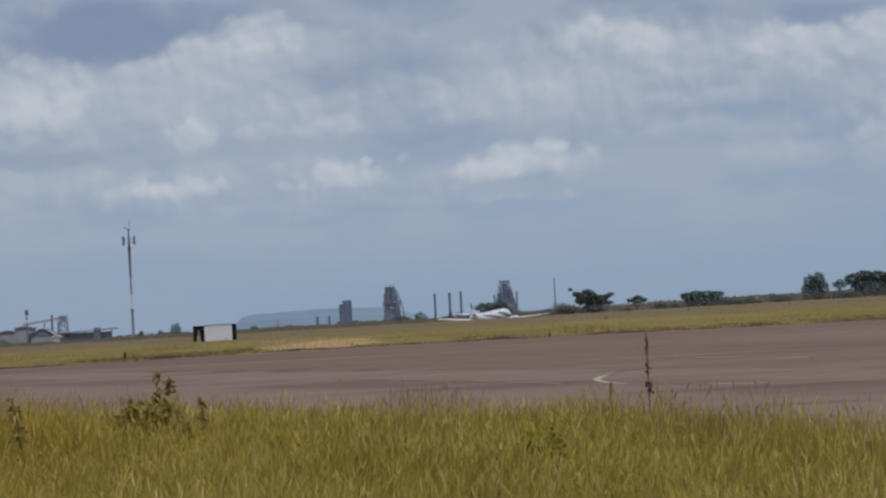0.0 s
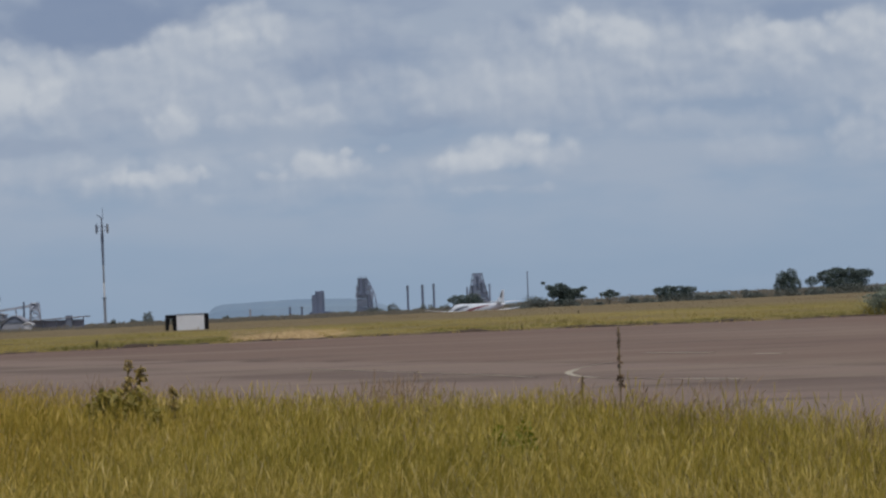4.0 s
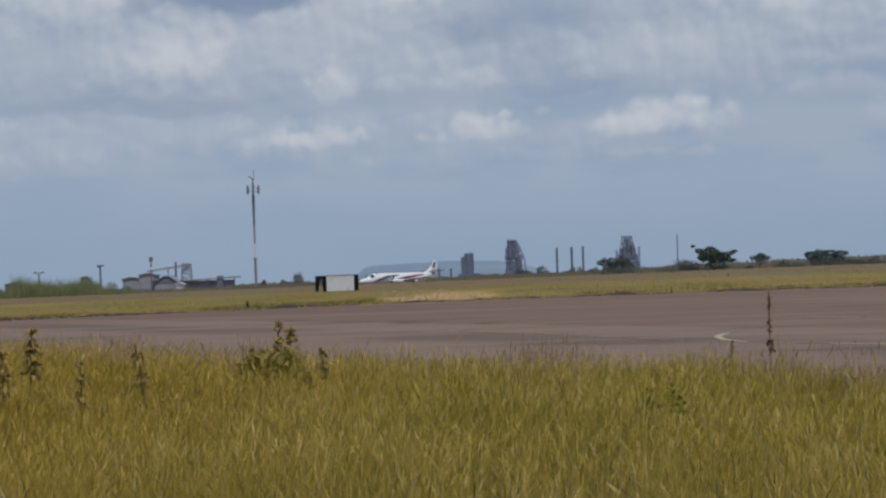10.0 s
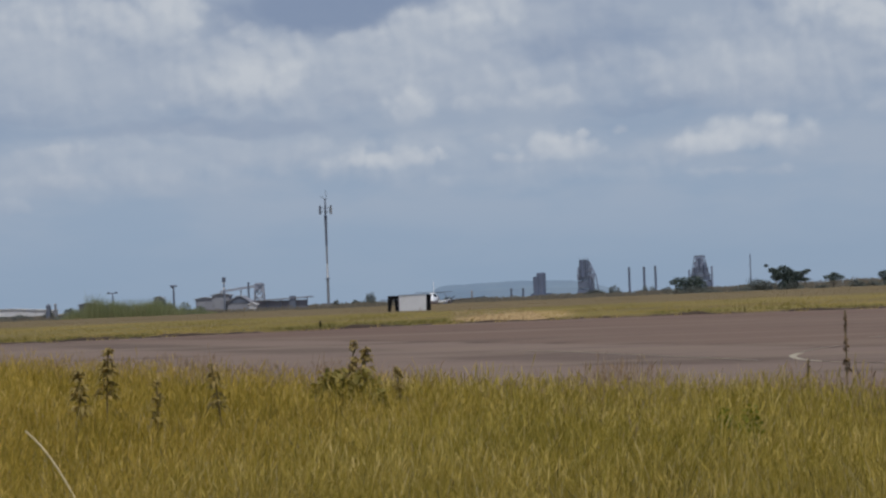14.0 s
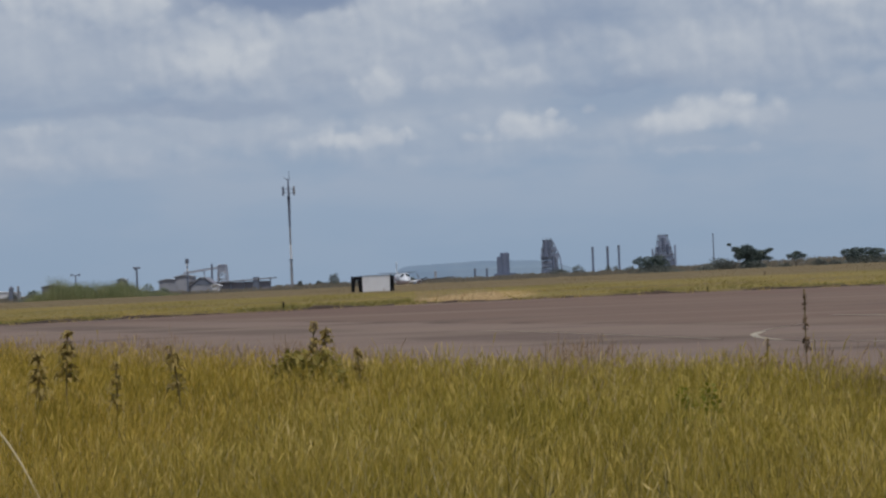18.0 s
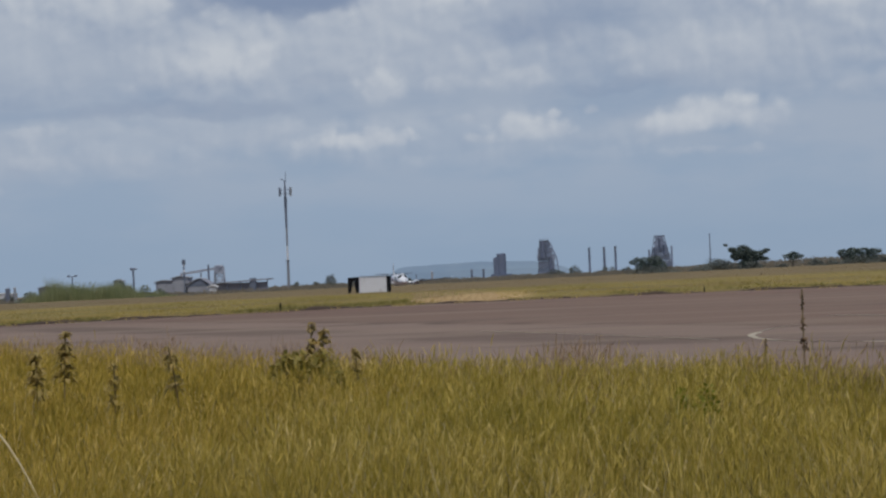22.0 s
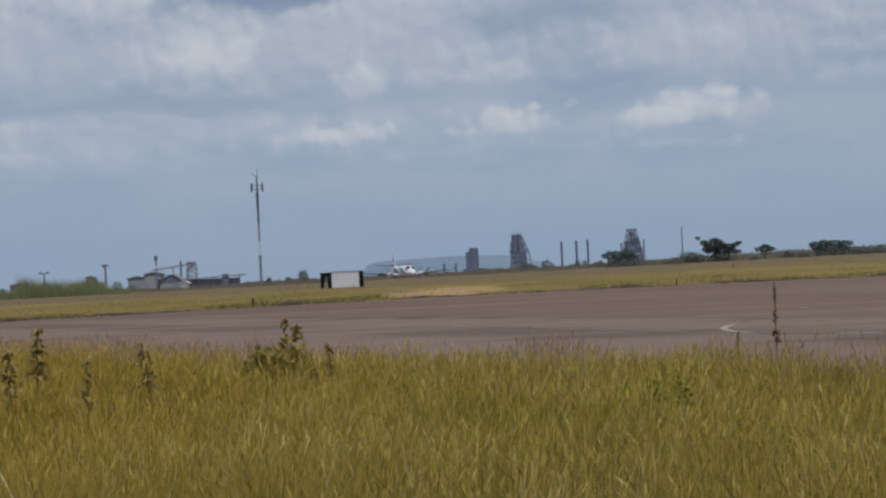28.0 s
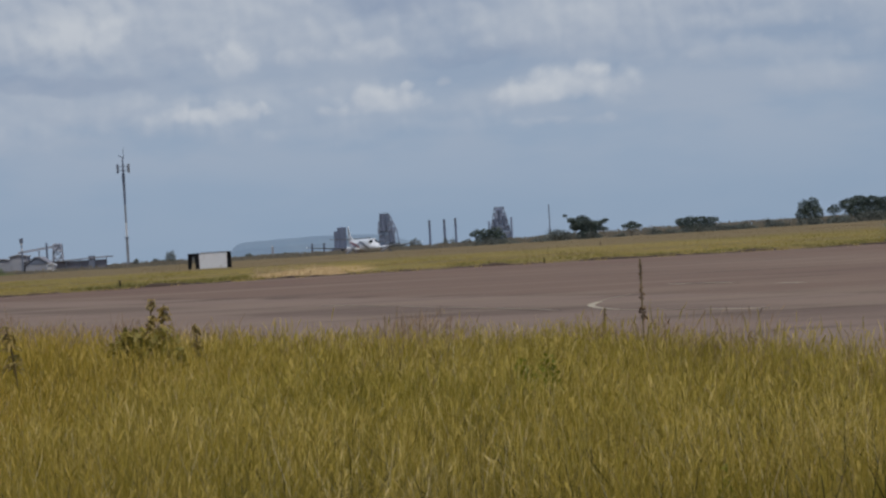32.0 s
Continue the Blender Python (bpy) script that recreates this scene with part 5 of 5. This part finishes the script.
def headframe(x, y, label):
    top = thing("headframe", Matrix.Translation((x, y, float(ground_z(x, y)))), label, "industrial tower")
    bm = bmesh.new()
    truss(bm, 2.6, 1.9, 2.2, 1.8, 0, 6.3, 4, 0.14)
    part("tower", bm, HAZE_STEEL, top)
    bm = bmesh.new()
    box(bm, -1.0, 0.9, -0.8, 0.8, 4.6, 6.6, 0.1)
    part("head_house", bm, HAZE_STEEL, top)
    bm = bmesh.new()
    loft(bm, [[(px, yy, pz) for yy, pz in ((-0.5, z), (0.5, z), (0.5, z + 0.55), (-0.5, z + 0.55))] for px, z in ((-9.5, 4.5), (-0.8, 5.6))])
    part("conveyor", bm, HAZE_STEEL, top)
    for px, z in ((-8.5, 4.5), (-4.5, 5.0)):
        bm = bmesh.new()
        tube(bm, (px, 0, 0), (px, 0, z), 0.16)
        part("trestle", bm, HAZE_STEEL, top)
    return top


def marker_post(x, y, h, label, material, w=0.14):
    top = thing("marker_post", Matrix.Translation((x, y, float(ground_z(x, y)))), label, "post")
    bm = bmesh.new()
    box(bm, -w, w, -w, w, -0.1, h, 0.02)
    part("post", bm, material, top)
    bm = bmesh.new()
    loft(bm, [[(sx * k, sy * k, z) for sx, sy in ((-1, -1), (1, -1), (1, 1), (-1, 1))] for z, k in ((h, w * 1.15), (h + w, w * 0.3))])
    part("cap", bm, material, top)
    return top


# ---- the place ----
sky_ring = sky_dome()
ground_sheet()
apron()
runway()
edge_lip()
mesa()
painted_line([(3.62, 66.8), (3.27, 64), (3.29, 61.0), (3.62, 58.7)], 0.19, "worn pale yellow curved guide line on the asphalt")
painted_line([(3.62, 66.8), (3.95, 69), (4.45, 71.3), (5.1, 73.6)], 0.07, "thin worn far arm of the curved guide line")
painted_line([(3.62, 58.7), (4.3, 57.0), (5.3, 55.3)], 0.07, "thin worn near arm of the curved guide line")
for dash in ([(5.3, 55.3), (5.8, 54.6), (6.4, 53.7)], [(9.6, 76.9), (9.9, 76.2), (10.2, 75.5)], [(8.8, 49.8), (9.2, 49.2), (9.7, 48.6)], [(6.9, 85.0), (7.8, 83.0), (8.7, 80.9)]):
    painted_line(dash, 0.32, "short worn dash of pale paint on the asphalt")
painted_line([(-4.5, 82), (-2.4, 76), (-0.6, 70.6), (0.9, 65.9), (2.34, 61.1)], 0.10, "faded pale straight guide line on the asphalt")
painted_line([(-38.5, 149.9), (-35, 152.9), (-31.5, 156.9), (-28, 162.2)], 0.5, "pale worn concrete edging beside the verge")
painted_line([(25, 178.5), (32, 181), (40, 182.5), (55, 186)], 0.5, "pale concrete edging along the far apron edge")

marker_hut()
antenna_mast()
silo()
process_tower()
kiln_tower()
chimney(-25.8, 27.5, 1.05, "tall thin dark chimney beside two others")
chimney(-11.8, 27.5, 1.15, "tall thin weathered chimney, the middle one of three")
chimney(-1.2, 28.0, 1.05, "tall thin dark chimney beside the kiln tower")
chimney(-137.4, 12.6, 1.0, "short dark chimney stub near the silo")
chimney(-126.2, 12.3, 1.0, "short dark chimney stub beside the silo")
pole(21.9, 600, 8.5, 0.16, "lone tall grey utility pole beside the mound")
pole(-102.9, 600, 7.4, 0.20, "dark pole topped by a drum beacon", "drum")
pole(-129.9, 600, 5.6, 0.20, "short floodlight pole with two lamps on a crossbar", "lamps")
pole(-115.1, 600, 6.8, 0.28, "dark pole with a bent bracket head", "bracket")
chimney_x = -97.8
pole(chimney_x, 605, 6.9, 0.30, "dark stack pipe above the shed roofs")
headframe(-96.0, 610, "small headframe with a sloping conveyor gallery")
gabled_house("workshop", -98.5, 598, 5.6, 7, 1.9, 1.6, "grey gabled workshop with a dark sheeted gable", HAZE_WALL, None, False, True)
gabled_house("store", -110.3, 640, 4.4, 5, 4.2, 0.3, "pale grey flat-roofed plant store", HAZE_WALL, HAZE_WALL, False)
gabled_house("store", -116.2, 650, 4.6, 5, 3.4, 0.3, "pale grey flat-roofed plant store", HAZE_WALL, HAZE_WALL, False)
hangar(-88.8, 600, 13.5, "long low open shed with a sheet roof")
gabled_house("kiosk", -94.1, 588, 1.7, 2, 1.5, 0.35, "small white painted kiosk before the shed", PANEL, PANEL, False)
gabled_house("store", -106.5, 640, 5.0, 5, 2.6, 0.6, "flat grey store building behind the workshop", None, None, False)
gabled_house("store", -134.5, 760, 8.0, 6, 3.4, 0.5, "distant grey flat-roofed store beyond the reeds", None, None, False)
gabled_house("store", -146.8, 650, 4.6, 5, 3.2, 0.3, "grey box-like store behind the reeds", None, None, False)
gabled_house("store", -128.5, 650, 2.0, 3, 4.1, 0.3, "narrow grey plant hut behind the reeds", None, None, False)
gabled_house("depot", -208, 800, 32, 8, 2.3, 0.7, "distant long pale-roofed depot", PANEL, PANEL, False)
gabled_house("depot", -246, 820, 26, 8, 2.0, 0.6, "distant long pale-roofed depot", PANEL, PANEL, False)
marker_post(-65.6, 900, 3.2, "distant pale marker obelisk before the hill", HAZE_WALL, 0.36)
for k, (px, py) in enumerate(((-24.5, 183.4), (16.8, 300), (6.3, 187.5))):
    marker_post(px, py, 0.42 if k else 0.5, "short dark edge marker stake in the verge grass", BLACK, 0.035 if k else 0.06)

# trees: crowns in clumps of (x, y, z, rx, ry, rz), in units of spread and height
FLAT = [(-0.45, 0, 0.72, 0.42, 0.3, 0.13), (0.1, 0.2, 0.85, 0.45, 0.3, 0.13), (0.55, -0.1, 0.70, 0.4, 0.3, 0.12), (0.0, -0.2, 0.62, 0.35, 0.25, 0.12)]
WIDE = [(-0.7, 0, 0.70, 0.3, 0.25, 0.20), (-0.3, 0.1, 0.80, 0.32, 0.3, 0.18), (0.15, 0, 0.78, 0.32, 0.3, 0.17), (0.6, -0.1, 0.74, 0.35, 0.3, 0.16), (0.0, 0, 0.45, 0.8, 0.3, 0.26)]
ROUND = [(0.0, 0, 0.5, 0.5, 0.35, 0.32), (-0.3, 0, 0.65, 0.38, 0.35, 0.28), (0.25, 0.1, 0.74, 0.4, 0.35, 0.24), (0.5, -0.1, 0.45, 0.35, 0.3, 0.25), (-0.55, 0, 0.42, 0.3, 0.3, 0.2)]
WIND = [(-0.25, 0, 0.68, 0.42, 0.3, 0.26), (0.05, 0.1, 0.50, 0.38, 0.3, 0.30), (-0.72, 0, 0.78, 0.18, 0.15, 0.10), (-0.98, 0, 0.96, 0.10, 0.08, 0.05), (0.62, 0, 0.66, 0.26, 0.15, 0.07), (0.82, 0, 0.74, 0.16, 0.1, 0.05), (0.68, 0, 0.42, 0.28, 0.15, 0.07), (0.0, 0, 0.22, 0.46, 0.3, 0.24), (-0.5, 0, 0.56, 0.3, 0.25, 0.18), (0.36, 0, 0.55, 0.3, 0.25, 0.18)]
tree(25.1, 490, 5.3, 4.3, "dark wind-swept tree with two limbs reaching sideways", WIND, 1, 4600, 0.20)
tree(6.5, 490, 3.9, 3.6, "dark bushy tree standing before the kiln tower", ROUND, 2, 1500, 0.20)
tree(3.7, 492, 3.7, 1.6, "small flat-topped thorn tree", FLAT, 3, 420, 0.16)
tree(34.2, 500, 3.3, 2.3, "small flat-topped thorn tree on the skyline", FLAT, 4, 700, 0.17)
tree(46.3, 490, 3.6, 4.4, "wide dark flat-crowned tree on the skyline", WIDE, 5, 2200, 0.2)
tree(67.9, 490, 5.8, 3.2, "upright green tree with an open crown", ROUND, 6, 1900, 0.2)
tree(79.2, 490, 5.6, 5.6, "broad dense dark-green tree", WIDE, 7, 4200, 0.22)
tree(72.6, 490, 4.2, 1.6, "small ragged tree between two larger ones", FLAT, 8, 420, 0.16)
shrub(6.5, 487, 10.5, 2.2, "low dark thicket at the foot of the tree", 21, 1500, 0.18)
shrub(19.1, 492, 9.5, 2.9, "grey-green mound of scrub beside the pole", 22, 1700, 0.17)
shrub(15.8, 489, 5.0, 1.5, "low dark scrub on the verge", 23, 500, 0.15)
for k, (sx, sy, sw, sh) in enumerate(((31.0, 486, 3.0, 1.6), (38.4, 500, 4.0, 1.9), (41.0, 490, 3.0, 1.5), (52.0, 500, 5.0, 2.1), (57.5, 510, 4.5, 1.9), (61.5, 505, 3.5, 2.3), (71.5, 476, 5.5, 2.1), (83.5, 480, 4.5, 2.6), (88.5, 490, 5.5, 2.5), (28.5, 478, 3.0, 1.2),
                                  (-2.5, 700, 4.2, 2.3), (-12.0, 720, 3.8, 3.0), (-17.0, 700, 5.5, 2.2), (-45.5, 660, 2.0, 1.7), (-62.5, 760, 2.6, 2.0), (2.2, 640, 3.2, 1.8))):
    shrub(sx, sy, sw, sh, "low dark scrub bush on the skyline", 40 + k, int(160 * sw), 0.17, None, "shrub", "skyline bushes")
for k, (sx, sy, sw, sh) in enumerate(((-87.0, 690, 3.4, 2.0), (-82.0, 690, 2.6, 1.9), (-78.5, 690, 6.0, 1.6), (-72.0, 690, 2.4, 2.0), (-70.0, 680, 5.0, 1.3), (-145.7, 600, 2.6, 2.8), (-150.0, 590, 4.0, 1.5), (-158.0, 600, 5.0, 1.5), (-142.5, 560, 6.5, 1.3))):
    shrub(sx, sy, sw, sh, "distant dark scrub bush among the buildings", 70 + k, int(150 * sw), 0.18, None, "shrub", "bushes by the sheds")
tree(-81.5, 720, 3.7, 2.0, "faint leafless-looking distant tree", ROUND, 9, 380, 0.2, 0, BUSH)
for k, (sx, sw, sh) in enumerate(((25.4, 5.0, 2.3), (46.0, 8.0, 2.2), (67.6, 5.0, 2.8), (73.4, 6.0, 2.4), (79.5, 10.0, 3.2), (61.0, 6.0, 1.9), (54.5, 6.0, 1.6))):
    shrub(sx, 488, sw, sh, "dense dark scrub at the foot of the trees", 110 + k, int(190 * sw), 0.17, None, "shrub", "thickets under the trees")
# ragged bush at the apron's edge
shrub(-103.2, 430, 4.0, 1.4, "low olive bush beyond the verge", 33, 700, 0.14, BUSH)
marker_post(-145.6, 600, 3.1, "distant dark box on a short post", DARK_METAL, 0.5)
marker_post(-143.9, 600, 3.4, "distant thin grey post", GALV, 0.25)


def big_tussock(x, y, width, height, seed, label):
    """A ragged stand of arching grey-green leaves with a dry brown skirt."""
    rng = np.random.default_rng(seed)
    top = thing("tussock", Matrix.Translation((x, y, float(ground_z(x, y)) - 0.05)), label, "bush")
    for name, count, tall, wide, lean, material in (("leaves", 260, height, 0.06, (0.3, 1.2), HAZE_BUSH), ("skirt", 700, height * 0.6, 0.08, (0.5, 1.6), VERGE)):
        px = rng.normal(0, width * 0.26, count)
        py = rng.normal(0, width * 0.15, count)
        h = tall * rng.uniform(0.5, 1.0, count) * np.clip(1.1 - (px / width) ** 2 * 1.8, 0.35, 1) * (0.85 + 0.25 * np.sin(px * 3.1 + 1))
        raw(name, *blades(rng, px, py, np.zeros(count), h, rng.uniform(0.5, 1.2, count) * wide, rng.uniform(*lean, count), 4), material, top)["kind"] = "stuff"
    lumps = [(width * rng.uniform(-0.4, 0.4), rng.normal(0, 0.4), height * rng.uniform(0.25, 0.72), width * 0.16, width * 0.14, height * 0.2) for _ in range(11)]
    raw("foliage", *leaf_cloud(rng, lumps, 1500, 0.13), HAZE_BUSH, top)
    return top


big_tussock(33.9, 189, 4.4, 2.5, 31, "tall ragged grey-green tussock at the apron edge")


def reed_bed():
    """A bank of tall green reeds."""
    rng = np.random.default_rng(23)
    n = 9000
    x, y = rng.uniform(-99, -73, n), rng.uniform(408, 426, n)
    x = x + (y - 417) * -0.2
    edge = np.minimum((x + 100) / 7, (-71.0 - x) / 14)
    h = (3.3 + 2.6 * np.array([noise.fractal(Vector((px * 0.35, py * 0.1, 2.0)), 1.0, 2.0, 3) for px, py in zip(x, y)])) * np.clip(edge, 0.35, 1) * rng.uniform(0.6, 1.05, n)
    ob = raw("reed_bed", *blades(rng, x, y, ground_z(x, y), h, rng.uniform(0.06, 0.14, n), rng.uniform(0.05, 0.4, n), 3), REED)
    return tagged(ob, "bank of tall fresh green reeds beyond the verge", "reeds", kind="stuff")


reed_bed()
for k, (sx, sw, sh) in enumerate(((-110.0, 8.0, 3.6), (-102.5, 9.0, 4.4), (-95.0, 9.0, 4.8), (-88.5, 7.0, 4.0))):
    shrub(sx, 476, sw, sh, "hazy grey-green bush behind the reeds", 150 + k, int(330 * sw), 0.17, HAZE_BUSH, "shrub", "bushes behind the reeds")
shrub(-74.6, 405, 4.5, 1.2, "low dark green bush at the end of the reeds", 160, 900, 0.12)
far_scrub()
far_verge()
near_field()
field_accents()

# tall weeds standing out of the near field
DARK_WEED = "tall dark leafy weed standing above the grass"
weed(-5.99, 27, 1.36, DARK_WEED, 1, 15, 0.10, 0.16, 0.6)
weed(-5.80, 25, 1.18, DARK_WEED, 2, 11, 0.10, 0.15, 0.62)
weed(-5.66, 21, 1.24, DARK_WEED, 3, 11, 0.10, 0.15, 0.62)
weed(-4.18, 24, 1.22, "thin branching weed with sparse leaves", 4, 7, 0.08, 0.15, 0.62, 0.12)
weed(-4.83, 24, 1.09, "low thin weed in the grass", 5, 6, 0.10, 0.11, 0.6)
weed(-3.70, 30, 1.31, DARK_WEED, 6, 9, 0.12, 0.12, 0.55)
weed(-3.55, 30, 1.24, DARK_WEED, 7, 11, 0.14, 0.16, 0.5)
shrub(-3.75, 29.6, 1.5, 1.16, "low olive-brown leafy bush at the field edge", 90, 2600, 0.045, MOUND)
shrub(-3.1, 29.2, 0.7, 0.92, "low olive-brown leafy bush at the field edge", 91, 900, 0.04, MOUND)
shrub(0.60, 20.4, 0.75, 1.27, "fresh green herb clump in the grass", 92, 1500, 0.026, HERB)
shrub(1.28, 12.7, 0.34, 0.76, "low fresh green herb clump in the grass", 93, 420, 0.022, HERB)
weed(-2.99, 29, 1.01, "low dark weed at the field edge", 10, 6, 0.12, 0.1, 0.6)
weed(2.21, 31, 1.45, "tall thin dry weed with brown leaf tufts", 11, 7, 0.12, 0.056, 0.5, 0.04, BROWN_WEED)
weed(1.66, 30, 0.90, "thin dry weed stalk", 12, 5, 0.08, 0.06, 0.6, 0.05, BROWN_WEED)


tall_tuft(2.42, 22.2, 1.22, 0.13, 110, 61, "tuft of tall pale wispy grass at the field edge")
tall_tuft(2.12, 23.0, 1.15, 0.13, 90, 62, "tuft of tall pale wispy grass at the field edge")
tall_tuft(1.78, 23.4, 1.10, 0.09, 70, 63, "tuft of tall pale wispy grass at the field edge")


def dry_stalk():
    """One long bent pale stalk near the camera."""
    bm = bmesh.new()
    pts = [(-3.06 - 0.030 * k - 0.0007 * k * k, 14 + 0.01 * k, 1.19 * math.sin(k / 12)) for k in range(15)]
    for p, q in zip(pts, pts[1:]):
        tube(bm, p, q, 0.0065, 0.006, 6)
    ob = new("dry_stalk", mesh_of("dry_stalk", bm, STRAW))
    return tagged(ob, "single bent pale dry stalk in the grass", "stalk")


dry_stalk()
plane = aircraft()

# seconds, x, y, turn of the nose from +y (degrees, to its left)
TAXI = [(0, 4.59, 398, -20), (0.5, 7.06, 402, -16), (1, 8.77, 406, -12), (2, 10.88, 416, 0), (2.5, 11.35, 421, 5), (3, 9.89, 425, 14), (3.5, 8.29, 429, 23), (5.5, -2.22, 441, 46),
        (6, -6.94, 443, 58), (7, -14.86, 446, 76), (8, -22.44, 447, 92), (9, -28.31, 446.5, 117), (10, -32.79, 444, 139), (10.5, -34.29, 443, 146), (11, -35.53, 441.5, 153),
        (12, -38.2, 439, 165), (13, -38.82, 437, 177), (14, -38.5, 436, 184), (14.5, -38.3, 436, 187), (16.5, -37.7, 435.5, 189.5), (20, -37.55, 435.5, 190.5), (23, -37.3, 435.5, 190.5),
        (24, -36.9, 435, 190.5), (25.5, -35.8, 433.5, 190.5), (27.5, -32.8, 428, 193), (28, -31.25, 426, 194.5), (29, -27.9, 419, 195.5), (30, -24.0, 411, 195.5), (31, -19.6, 402, 195), (32, -14.5, 392, 196)]
# the nose lifts as it climbs out of the hollow and up the swell: seconds, lift of the nose (degrees), height over the ground
CLIMB = ((0, 3.2, 0), (0.5, 1.8, 0), (1, 0, 0), (25.5, 0.8, 0), (27.5, 0.3, 0.25), (28, 0.3, 0.3), (32, 0.2, 0.2))


def motions():
    when, nose, lift = zip(*CLIMB)
    walk(plane, [(t, pose(x, y, float(ground_z(x, y)) + 0.035 + float(np.interp(t, when, lift)), float(np.interp(t, when, nose)), 0, turn)) for t, x, y, turn in TAXI])
    walk(sky_ring, [(t, pose(0, 0, 0, 0, 0, -0.033 * t)) for t in (0, 8, 16, 24, 32)])
    # propellers turn briskly
    for hub in [c for c in plane.children if c.name.startswith("propeller")]:
        x, y, z = hub.location
        walk(hub, [(k * 0.1, pose(x, y, z, 0, 47.0 * k, 0)) for k in range(321)])


motions()
